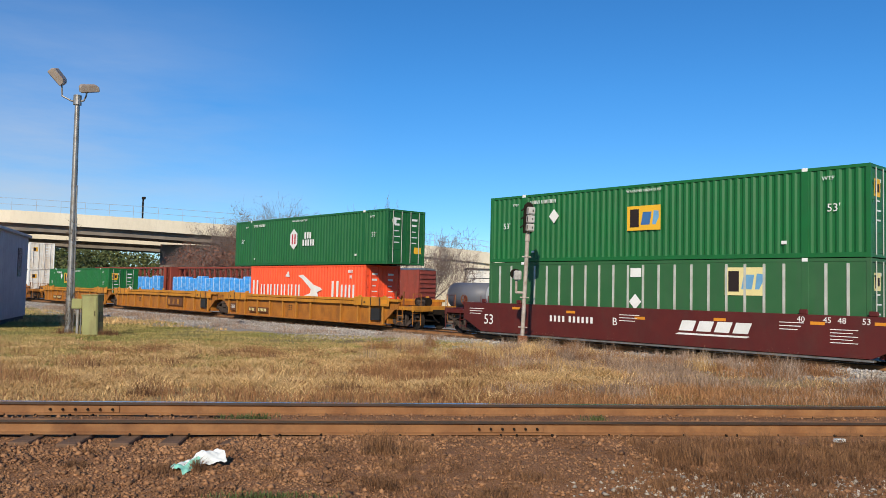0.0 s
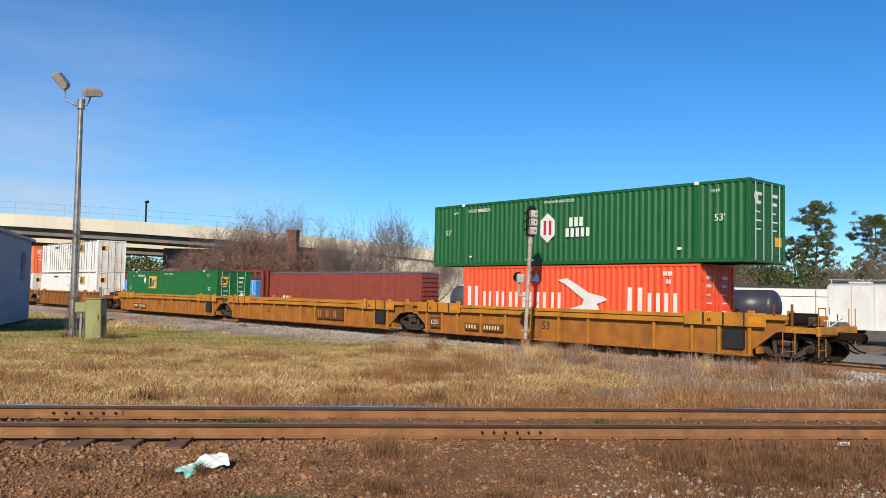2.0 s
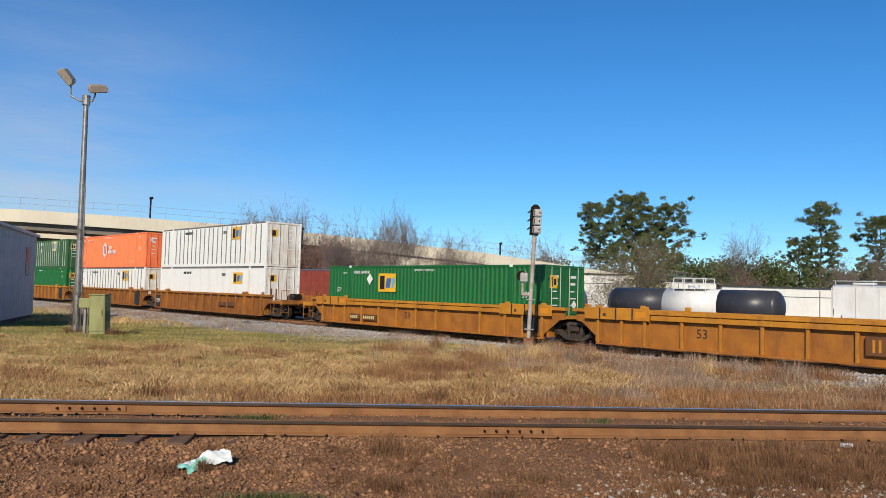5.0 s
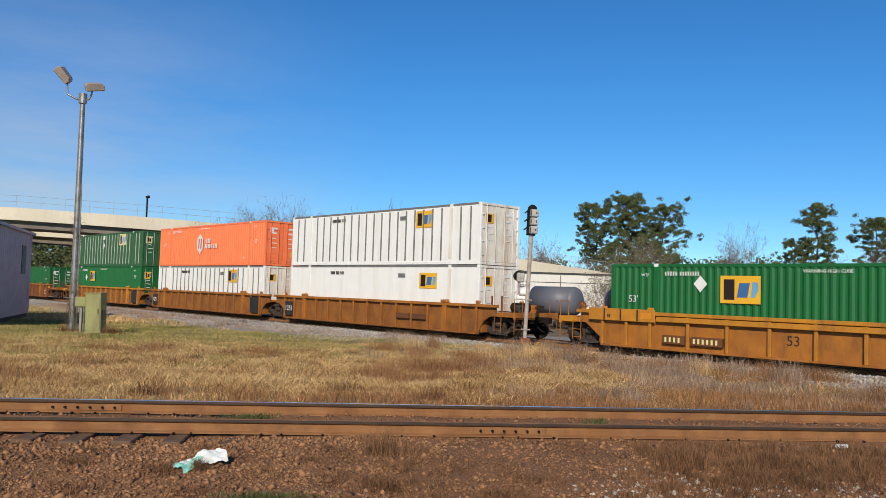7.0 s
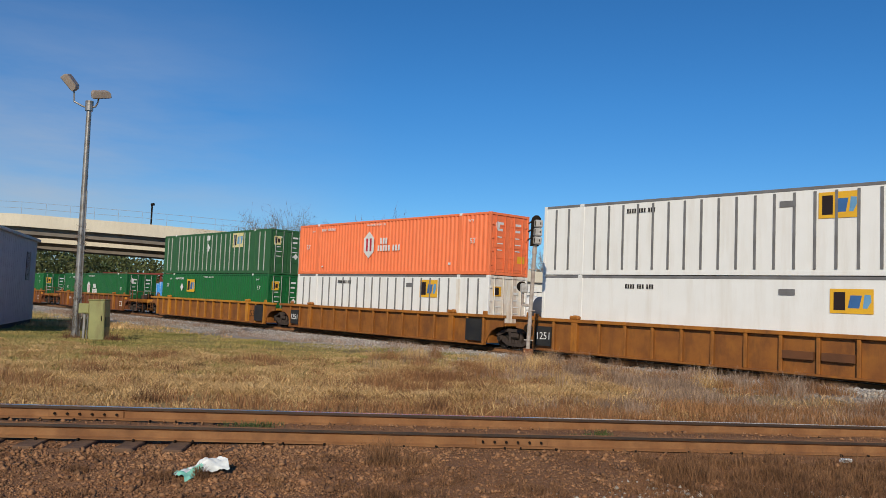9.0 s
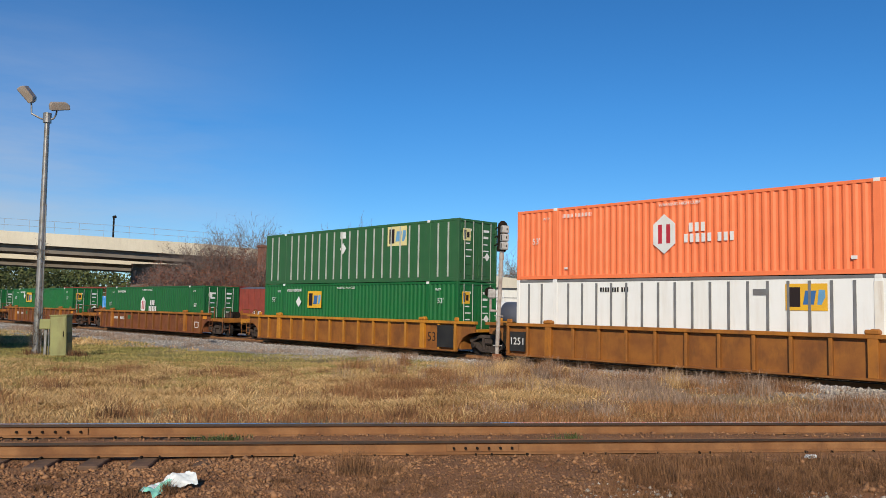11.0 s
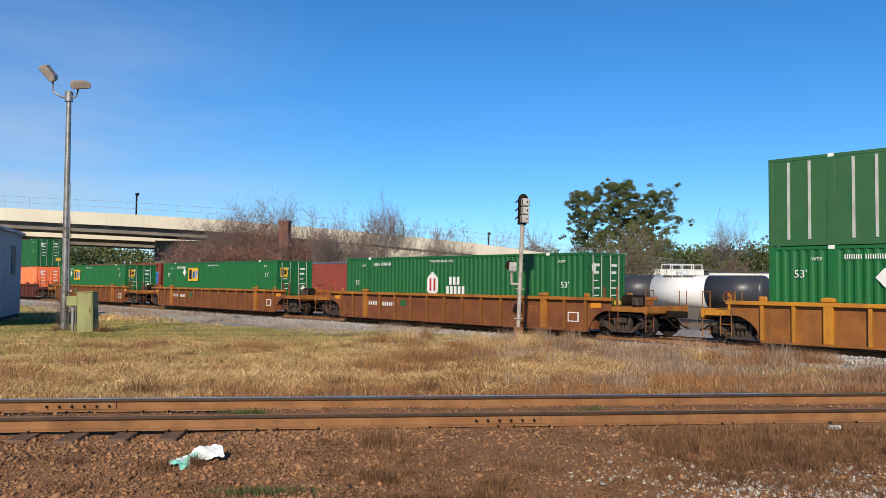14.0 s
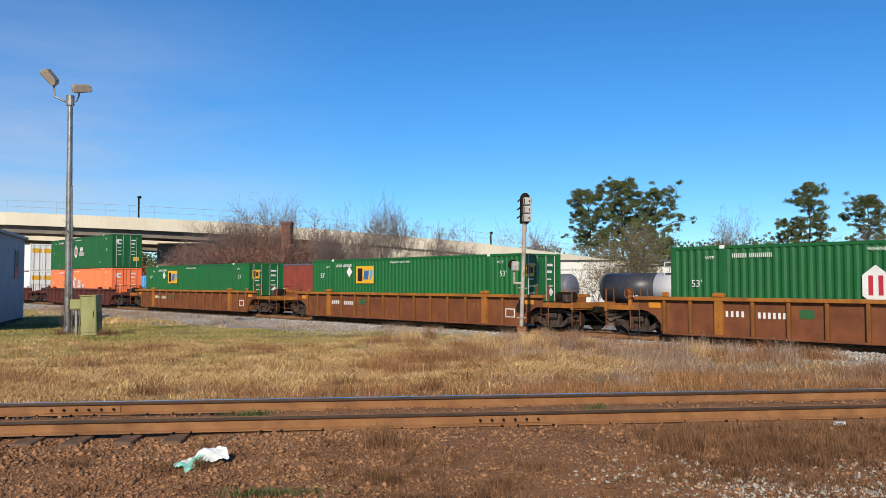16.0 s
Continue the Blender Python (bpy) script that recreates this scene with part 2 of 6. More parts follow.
FRONT_YAW = 6.5
FC, FS = math.cos(radians(FRONT_YAW)), math.sin(radians(FRONT_YAW))
FRONT_Y = 11.17
FRONT_TOP = 0.33


def front_off(x, y):
    return -x * FS + (y - FRONT_Y) * FC


def smooth(a, b, v):
    t = np.clip((v - a) / (b - a), 0, 1)
    return t * t * (3 - 2 * t)


def value_noise(x, y):
    """Smooth random lattice noise, 0 to 1; works on arrays."""
    i, j = np.floor(x), np.floor(y)
    u, v = x - i, y - j
    u, v = u * u * (3 - 2 * u), v * v * (3 - 2 * v)

    def h(a, b):
        t = np.sin(a * 127.1 + b * 311.7) * 43758.5453
        return t - np.floor(t)
    return (h(i, j) * (1 - u) + h(i + 1, j) * u) * (1 - v) + (h(i, j + 1) * (1 - u) + h(i + 1, j + 1) * u) * v


def lumps(x, y, k):
    """Uneven patches, about -1.3 to 1.7, k per metre or so."""
    k = k * 0.75
    a = value_noise(x * k + 11.3, y * k + 4.1) + 0.5 * value_noise(x * k * 2.3 - 3.0, y * k * 2.3 + 9.0) + 0.3 * value_noise(x * k * 5.1, y * k * 5.1 + 2.0)
    return (a - 0.85) * 2.9


def ground_z(x, y):
    """Height of the earth and ballast; works on arrays."""
    f, o = front_off(x, y), line_off(x, y)
    z = 0.02 + (0.085 + 0.04 * smooth(-3.2, -1.6, x)) * smooth(-6, -1.4, f)
    z = z + 0.045 * smooth(0.72, 0.6, np.abs(f))
    z = z - 0.24 * smooth(1.6, 18, f) - 0.2 * smooth(22, 34, f)
    z = z + 0.02 * lumps(x, y, 1.1) * smooth(0.9, 2.0, np.abs(f)) + 0.008 * lumps(x, y, 4.0)
    bed = -0.26 + 0 * x
    slope = smooth(4.2, 1.9, np.abs(o))
    z = np.where(np.abs(o) < 4.2, z * (1 - slope) + bed * slope, z)
    z = z - 0.55 * smooth(8, 20, o)
    return z


# ---- ground ----
def ground_material():
    """Dry field: straw, green turf, bare red-brown earth and grey ballast, split by the plan."""
    m = bpy.data.materials.new("dry field earth")
    m.use_nodes = True
    nd, ln = m.node_tree.nodes, m.node_tree.links
    b = nd["Principled BSDF"]
    b.inputs["Roughness"].default_value = 0.95
    b.inputs["Specular IOR Level"].default_value = 0.15
    geo = nd.new("ShaderNodeNewGeometry")
    sep = nd.new("ShaderNodeSeparateXYZ")
    ln.new(geo.outputs["Position"], sep.inputs[0])

    def noise_tex(s, detail=6):
        n = nd.new("ShaderNodeTexNoise")
        n.inputs["Scale"].default_value, n.inputs["Detail"].default_value, n.inputs["Roughness"].default_value = s, detail, 0.65
        ln.new(geo.outputs["Position"], n.inputs["Vector"])
        return n.outputs["Fac"]

    def rng(v, a, b2, c=0.0, d=1.0):
        r = nd.new("ShaderNodeMapRange")
        for i, q in enumerate((a, b2, c, d)):
            r.inputs[i + 1].default_value = q
        ln.new(v, r.inputs[0])
        return r.outputs[0]

    def math_n(op, a, b2):
        n = nd.new("ShaderNodeMath")
        n.operation = op
        for i, q in enumerate((a, b2)):
            if isinstance(q, (int, float)):
                n.inputs[i].default_value = q
            else:
                ln.new(q, n.inputs[i])
        return n.outputs[0]

    def mix(fac, a, b2):
        n = nd.new("ShaderNodeMix")
        n.data_type = "RGBA"
        ln.new(fac, n.inputs[0])
        for i, q in ((6, a), (7, b2)):
            if isinstance(q, tuple):
                n.inputs[i].default_value = (*q, 1)
            else:
                ln.new(q, n.inputs[i])
        return n.outputs[2]

    def plane(ax, ay, c):
        return math_n("ADD", math_n("ADD", math_n("MULTIPLY", sep.outputs[0], ax), math_n("MULTIPLY", sep.outputs[1], ay)), c)

    f = plane(-FS, FC, -FRONT_Y * FC)
    o = plane(ACROSS.x, ACROSS.y, -LINE_Y * ACROSS.y)
    big, mid, small, grit = noise_tex(0.22), noise_tex(1.3), noise_tex(9), noise_tex(45, 3)
    earth = mix(rng(mid, 0.35, 0.65), (0.30, 0.138, 0.060), (0.185, 0.088, 0.043))
    earth = mix(rng(grit, 0.45, 0.7), earth, (0.32, 0.195, 0.112))
    straw = mix(rng(small, 0.35, 0.7), (0.44, 0.32, 0.14), (0.29, 0.195, 0.085))
    turf = mix(rng(small, 0.35, 0.65), (0.19, 0.185, 0.05), (0.36, 0.28, 0.105))
    stone = mix(rng(grit, 0.35, 0.65), (0.40, 0.37, 0.33), (0.23, 0.21, 0.19))
    far = rng(math_n("ADD", math_n("SUBTRACT", f, math_n("MULTIPLY", sep.outputs[0], 0.35)), math_n("MULTIPLY", math_n("SUBTRACT", big, 0.5), 10.0)), 13.0, 20.0)
    col = mix(rng(math_n("ADD", f, math_n("MULTIPLY", math_n("SUBTRACT", mid, 0.5), 4.0)), 0.8, 3.2), earth, straw)
    col = mix(far, col, turf)
    verge = rng(math_n("ADD", o, math_n("MULTIPLY", math_n("SUBTRACT", mid, 0.5), 6.0)), -13.0, -7.0)
    col = mix(verge, col, mix(rng(small, 0.35, 0.65), (0.27, 0.20, 0.115), (0.17, 0.125, 0.07)))
    shoulder = math_n("ADD", rng(sep.outputs[0], 1.0, -9.0, 0.0, 3.0), rng(sep.outputs[0], 4.0, 12.0, 0.0, 3.5))
    near_line = rng(math_n("SUBTRACT", math_n("ADD", math_n("ABSOLUTE", o, 0.0), math_n("MULTIPLY", math_n("SUBTRACT", mid, 0.5), 3.0)), shoulder), 6.8, 5.4)
    col = mix(near_line, col, stone)
    yard = rng(o, 6.0, 9.0)
    col = mix(yard, col, mix(rng(mid, 0.4, 0.6), (0.23, 0.19, 0.14), (0.16, 0.12, 0.075)))
    ln.new(col, b.inputs["Base Color"])
    bp = nd.new("ShaderNodeBump")
    bp.inputs["Strength"].default_value, bp.inputs["Distance"].default_value = 0.7, 0.04
    ln.new(math_n("ADD", small, grit), bp.inputs["Height"])
    ln.new(bp.outputs[0], b.inputs["Normal"])
    return m


def grid_axis(lo, hi, near_lo, near_hi, step, grow):
    a = list(np.arange(near_lo, near_hi + 1e-6, step))
    d, v = step, near_hi
    while v < hi:
        d *= grow
        v += d
        a.append(v)
    d, v = step, near_lo
    while v > lo:
        d *= grow
        v -= d
        a.insert(0, v)
    return np.array(a)


def build_ground():
    xs = grid_axis(-2500, 2500, -24, 30, 0.3, 1.12)
    ys = grid_axis(-600, 4000, 4, 60, 0.25, 1.12)
    gx, gy = np.meshgrid(xs, ys)
    v = np.stack([gx, gy, ground_z(gx, gy)], -1).reshape(-1, 3)
    nx, ny = len(xs), len(ys)
    i = (np.arange(ny - 1)[:, None] * nx + np.arange(nx - 1)[None]).ravel()
    g = fast_mesh("ground", v, np.stack([i, i + 1, i + nx + 1, i + nx], -1), ground_material(), smooth=True)
    tagged(g, "dry winter field with straw grass, bare red earth and grey ballast", "ground", kind="structure")


build_ground()

# ---- tracks ----
RAIL = [(-0.07, 0), (0.07, 0), (0.07, 0.012), (0.010, 0.03), (0.010, 0.122), (0.040, 0.134), (0.042, 0.165), (0.034, 0.172),
        (-0.034, 0.172), (-0.042, 0.165), (-0.040, 0.134), (-0.010, 0.122), (-0.010, 0.03), (-0.07, 0.012)]


def rail_run(name, parent, x0, x1, y, z, label, bright=True):
    bm = bmesh.new()
    a = [bm.verts.new((x0, y + p, z + q)) for p, q in RAIL]
    b = [bm.verts.new((x1, y + p, z + q)) for p, q in RAIL]
    for i in range(len(RAIL)):
        j = (i + 1) % len(RAIL)
        bm.faces.new((a[i], a[j], b[j], b[i]))
    bm.faces.new(a[::-1]), bm.faces.new(b)
    r = part(name, bm, rail_rust, parent, label)
    part("head", boxes((x0, x1, y - 0.0445, y + 0.0445, z + 0.135, z + 0.170), bevel=0.004), rail_side, r, "dark worn rail head")
    if bright:
        part("running_surface", boxes((x0, x1, y - 0.033, y + 0.033, z + 0.1715, z + 0.1745)), rail_top, r)
    return r


def front_track():
    tr = thing("front_track", "rust-brown railway track half buried in red earth", "railway track",
               pose(0, FRONT_Y, 0, 0, 0, FRONT_YAW), kind="structure")
    z = FRONT_TOP - 0.173
    near = rail_run("rail", tr, -60, 80, -0.753, z, "rusty rail with a dull worn head", False)
    far = rail_run("rail", tr, -60, 80, 0.753, z, "rusty rail with a bright polished head")
    # timber ties, shown at one end, earth over the rest
    rnd = random.Random(4)
    base = None
    for k in range(70):
        x = -20 + k * 0.56 + rnd.uniform(-0.05, 0.05)
        dz = -0.044 if -9 < x < -2.6 else -0.055 - 0.02 * rnd.random()
        m = pose(x, rnd.uniform(-0.05, 0.05), z + dz + 0.03, 0, 0, rnd.uniform(-1.5, 1.5))
        if base is None:
            base = part("tie", boxes((-0.115, 0.115, -1.3, 1.3, -0.17, 0), bevel=0.012), tie_wood, tr)
            base.matrix_basis = m
        else:
            share("tie", base, tr, m)
    # joint bars with bolts, far rail near one end and near rail further on
    for rail, x0, x1, y in ((far, -5.35, -4.35, 0.753), (near, 0.35, 1.28, -0.753)):
        for sgn in (-1, 1):
            bm = boxes((x0, x1, y + sgn * 0.022 - 0.010, y + sgn * 0.022 + 0.010, z + 0.028, z + 0.118), bevel=0.004)
            jb = part("joint_bar", bm, rail_rust, rail, "bolted rail joint bar")
            if sgn < 0:
                for k in range(6):
                    x = x0 + 0.09 + k * (x1 - x0 - 0.18) / 5
                    part("bolt", rods(((x, y - 0.030, z + 0.073), (x, y - 0.062, z + 0.073), 0.017), seg=6), truck_mat, tr)
    # spikes and clips along both rails
    bm0 = None
    for y in (-0.753, 0.753):
        for k in range(44):
            x = -10 + k * 0.5 + rnd.uniform(-0.22, 0.22)
            m = pose(x, y - 0.085 - rnd.uniform(0, 0.02), z + 0.004, 0, 0, rnd.uniform(-30, 30))
            if bm0 is None:
                bm0 = part("spike", boxes((-0.011, 0.011, -0.015, 0.025, -0.02, 0.014), bevel=0.004), truck_mat, tr)
                bm0.matrix_basis = m
            else:
                share("spike", bm0, tr, m)


def main_track():
    tr = thing("main_track", "main line railway track on grey ballast", "railway track", on_line(0), kind="structure")
    rail_run("rail", tr, -400, 90, -0.753, -0.173, "polished steel rail")
    rail_run("rail", tr, -400, 90, 0.753, -0.173, "polished steel rail")
    base = None
    for k in range(150):
        m = pose(26 - k * 0.6, 0, -0.165)
        if base is None:
            base = part("tie", boxes((-0.115, 0.115, -1.3, 1.3, -0.16, 0), bevel=0.012), tie_wood, tr)
            base.matrix_basis = m
        else:
            share("tie", base, tr, m)


front_track()
main_track()
# ---- the moving freight train ----
TRAIN = []          # (object, s0, z)


def rolling(ob, s0, z=0.0):
    ob.matrix_basis = on_line(s0, 0, z)
    TRAIN.append((ob, s0, z))
    return ob


def corrugated(x0, x1, z0, z1, y, depth, pitch, out):
    """A trapezoid-ribbed sheet in the x, z plane; out is the way that the ribs stand (-1 or 1)."""
    bm = bmesh.new()
    n = max(1, round((x1 - x0) / pitch))
    p = (x1 - x0) / n
    prof = []
    for k in range(n):
        a = x0 + k * p
        prof += [(a, 0), (a + 0.26 * p, 0), (a + 0.5 * p, depth), (a + 0.76 * p, depth)]
    prof.append((x1, 0))
    lo = [bm.verts.new((x, y - out * d, z0)) for x, d in prof]
    hi = [bm.verts.new((x, y - out * d, z1)) for x, d in prof]
    for i in range(len(prof) - 1):
        bm.faces.new((lo[i], lo[i + 1], hi[i + 1], hi[i]))
    # a flat inner lining closes the sheet
    back = [bm.verts.new((x, y - out * (depth + 0.012), z)) for x, z in ((x0, z0), (x1, z0), (x1, z1), (x0, z1))]
    bm.faces.new(back)
    return bm


def flat_shape(pts, y, d=0.004):
    bm = bmesh.new()
    return prism(bm, pts, y, y - d)


def rect(x0, x1, z0, z1):
    return [(x0, z0), (x1, z0), (x1, z1), (x0, z1)]


def letter_bars(parent, x, z, words, h, material, y, slant=0.0, name="letter_bar", stems=1, pitch=0.0):
    """Rows of plain bars in place of writing that is a name or cannot be read; each bar an object on one shared mesh."""
    wide = 0.46 * h if stems == 1 else 0.20 * h
    first = None
    for w in words:
        for _ in range(w):
            for k in range(stems):
                m = pose(x + k * 0.46 * h, y, z)
                if first is None:
                    first = part(name, prism(bmesh.new(), [(0, 0), (wide, 0), (wide + slant * h, h), (slant * h, h)], 0, -0.004), material, parent)
                    first.matrix_basis = m
                else:
                    share(name, first, parent, m)
            x += pitch or (0.80 * h if stems > 1 else 0.66 * h)
        x += 0.5 * h
    return first


def panel_mark(parent, x, z, w, h, y, faded=False):
    """The square company panel, drawn as plain shapes: a dark block and two blue ones on yellow."""
    p = part("panel_mark", flat_shape(rect(x, x + w, z, z + h), y), pale_yellow if faded else yellow_mark, parent, "yellow panel with dark and blue shapes")
    y -= 0.004
    part("dark_shape", boxes((x + 0.09 * w, x + 0.36 * w, y - 0.003, y, z + 0.13 * h, z + 0.87 * h)), dark_mark, p)
    part("blue_shape", flat_shape([(x + .42 * w, z + .22 * h), (x + .68 * w, z + .22 * h), (x + .74 * w, z + .74 * h), (x + .48 * w, z + .74 * h)], y, 0.003), pale_blue if faded else blue_mark, p)
    part("pale_blue_shape", flat_shape([(x + .76 * w, z + .22 * h), (x + .86 * w, z + .22 * h), (x + .95 * w, z + .5 * h), (x + .94 * w, z + .76 * h), (x + .80 * w, z + .78 * h)], y, 0.003), pale_blue, p)


def hex_mark(parent, x, z, h, y, word_w=2, letters_right=True):
    """White hexagon with two red bars, and white letter-sized bars beside it."""
    w = 0.62 * h
    p = part("hexagon_mark", flat_shape([(x, z - h / 2), (x + w / 2, z - h / 4), (x + w / 2, z + h / 4), (x, z + h / 2), (x - w / 2, z + h / 4), (x - w / 2, z - h / 4)], y),
             white_mark, parent, "white hexagon with red bars")
    for sx in (-1, 1):
        part("red_bar", boxes((x + sx * 0.115 * h - 0.055 * h, x + sx * 0.115 * h + 0.055 * h, y - 0.008, y - 0.004, z - 0.24 * h, z + 0.24 * h)), red_mark, p)
    if word_w == 2:
        letter_bars(parent, x + 0.93 * h, z + 0.0 * h, (3,), 0.30 * h, white_mark, y, pitch=0.21 * h)
        letter_bars(parent, x + 0.78 * h, z - 0.34 * h, (5,), 0.29 * h, white_mark, y, pitch=0.21 * h)
    else:
        letter_bars(parent, x + 0.68 * h, z + 0.02 * h, (3,), 0.22 * h, white_mark, y, pitch=0.16 * h)
        letter_bars(parent, x + 0.55 * h, z - 0.24 * h, (5, 3), 0.21 * h, white_mark, y, pitch=0.155 * h)


def container(label, s0, z0, paint, style, length=16.15, width=2.59, height=2.896, end_paint=None, posts=True, marks=None, group="containers on the train"):
    """A shipping container. style: 'corrugated', or 'ribbed' (flat plate with outside posts)."""
    c = thing("shipping_container", label, "container", group=group)
    L, W, H = length / 2, width / 2, height
    ep = end_paint or paint
    # frame
    pw = 0.15
    for sx in (-1, 1):
        for sy in (-1, 1):
            x0, x1 = sorted((sx * L, sx * (L - pw)))
            y0, y1 = sorted((sy * W, sy * (W - 0.12)))
            part("corner_post", boxes((x0, x1, y0, y1, 0.1, H - 0.1), bevel=0.01), paint, c)
    part("roof", boxes((-L + 0.02, L - 0.02, -W + 0.04, W - 0.04, H - 0.07, H - 0.02)), paint, c)
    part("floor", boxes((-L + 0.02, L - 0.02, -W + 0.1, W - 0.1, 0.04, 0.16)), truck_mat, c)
    for sy in (-1, 1):
        y0, y1 = sorted((sy * W, sy * (W - 0.08)))
        part("top_rail", boxes((-L + pw, L - pw, y0, y1, H - 0.11, H - 0.003), bevel=0.008), rib_dark if paint is white_old else paint, c)
        part("bottom_rail", boxes((-L + pw, L - pw, y0, y1, 0.02, 0.17), bevel=0.008), paint, c)
    for sx in (-1, 1):
        for sy in (-1, 1):
            for z in (0, H - 0.12):
                x0, x1 = sorted((sx * (L + 0.003), sx * (L - 0.18)))
                y0, y1 = sorted((sy * (W + 0.004), sy * (W - 0.16)))
                part("corner_casting", boxes((x0, x1, y0, y1, z, z + 0.12), bevel=0.015), paint, c)
    px = 6.06
    spans = [(-L + pw, L - pw)]
    if posts and length > 14:
        spans = [(-L + pw, -px - 0.12), (-px + 0.12, px - 0.12), (px + 0.12, L - pw)]
        for sx in (-1, 1):
            for sy in (-1, 1):
                y0, y1 = sorted((sy * (W + 0.002), sy * (W - 0.1)))
                part("lifting_post", boxes((sx * px - 0.12, sx * px + 0.12, y0, y1, 0.02, H - 0.004), bevel=0.012), paint, c)
            part("lifting_casting", boxes((sx * px - 0.10, sx * px + 0.10, -W - 0.008, -W + 0.06, H - 0.11, H + 0.012), bevel=0.012), white_mark, c, "pale worn lifting casting")
    zl, zh = 0.17, H - 0.11
    for a, b in spans:
        if style == "corrugated":
            part("side_wall", corrugated(a, b, zl, zh, -W + 0.008, 0.046, 0.285, -1), paint, c, "corrugated steel side")
            part("side_wall", boxes((a, b, W - 0.03, W - 0.012, zl, zh)), paint, c)
        else:
            part("side_wall", boxes((a, b, -W + 0.012, -W + 0.03, zl, zh)), paint, c, "flat riveted side plate")
            part("side_wall", boxes((a, b, W - 0.03, W - 0.012, zl, zh)), paint, c)
    if style in ("ribbed", "ribbed_dark"):
        # on white containers the ribs' shadow lines are drawn by their dark colour
        rm = rib_grey if style == "ribbed" else rib_dark
        base = None
        n = 24
        for k in range(1, n):
            x = -L + k * length / n
            if abs(abs(x) - px) < 0.2:
                continue
            if base is None:
                base = part("side_rib", boxes((-0.045, 0.045, -W - 0.018, -W + 0.014, zl + 0.05, zh - 0.05), bevel=0.004), rm, c)
                base.matrix_basis = pose(x, 0, 0)
            else:
                share("side_rib", base, c, pose(x, 0, 0))
    # blank front end, and doors with locking bars at the other
    part("front_wall", boxes((-L + 0.02, -L + 0.05, -W + 0.1, W - 0.1, 0.1, H - 0.1)), paint, c)
    part("door_header", boxes((L - 0.1, L - 0.004, -W + 0.12, W - 0.12, H - 0.13, H - 0.01), bevel=0.01), ep, c)
    part("door_sill", boxes((L - 0.1, L - 0.004, -W + 0.12, W - 0.12, 0.02, 0.15), bevel=0.01), ep, c)
    for sy in (-1, 1):
        y0, y1 = sorted((sy * 0.012, sy * (W - 0.13)))
        bm = boxes((L - 0.07, L - 0.04, y0, y1, 0.16, H - 0.14))
        for k in range(0 if ep in (white_end, white_old) else 5):
            z = 0.28 + k * 0.5
            box(bm, L - 0.042, L - 0.026, y0 + 0.06, y1 - 0.06, z, z + 0.34, bevel=0.012)
        d = part("door", bm, ep, c, "ribbed steel door")
        for k in (0.22, 0.72):
            y = y0 + k * (y1 - y0)
            part("locking_bar", rods(((L + 0.012, y, 0.10), (L + 0.012, y, H - 0.09), 0.018)), rib_grey if ep in (green_new, green_hub, green_old) else white_end if ep is white_end else steel if ep is white_old else ep, d, "door locking bar")
        for k in range(4):
            ye = sy * (W - 0.12)
            part("hinge", boxes((L - 0.03, L + 0.012, min(ye, ye - sy * 0.12), max(ye, ye - sy * 0.12), 0.45 + k * 0.62, 0.52 + k * 0.62), bevel=0.006), ep, d)
        # small bars of unreadable print on the doors
        for k in range(5):
            z = H - 0.55 - k * 0.3
            part("door_print", boxes((L - 0.024, L - 0.0215, y0 + 0.36, y0 + 0.36 + 0.38 - 0.05 * (k % 3), z, z + (0.11 if k < 2 else 0.05))), white_mark, d)
    if marks:
        marks(c, L, W, H)
    return rolling(c, s0, z0)


def common_marks(c, L, W, H, y, fifty=True, fz=1.57):
    if fifty:
        writing("53'", 0.36, white_mark, c, pose(6.98, y, fz), "size_number")
        writing("53'", 0.36, white_mark, c, pose(-7.02, y, fz), "size_number")
    writing("WTP", 0.18, white_mark, c, pose(px_post + 0.75, y, H - 0.38), "lettering")
    writing("WTP", 0.16, white_mark, c, pose(-px_post - 0.45, y, H - 0.42), "lettering")
    letter_bars(c, -px_post + 0.4, H - 0.43, (4, 6), 0.15, white_mark, y, stems=2, pitch=0.135)
    part("small_plate", boxes((px_post - 0.75, px_post - 0.57, y - 0.004, y, 0.47, 0.58)), white_mark, c)
    part("small_plate", boxes((-px_post + 0.5, -px_post + 0.66, y - 0.004, y, 0.4, 0.48)), white_mark, c)


px_post = 6.06


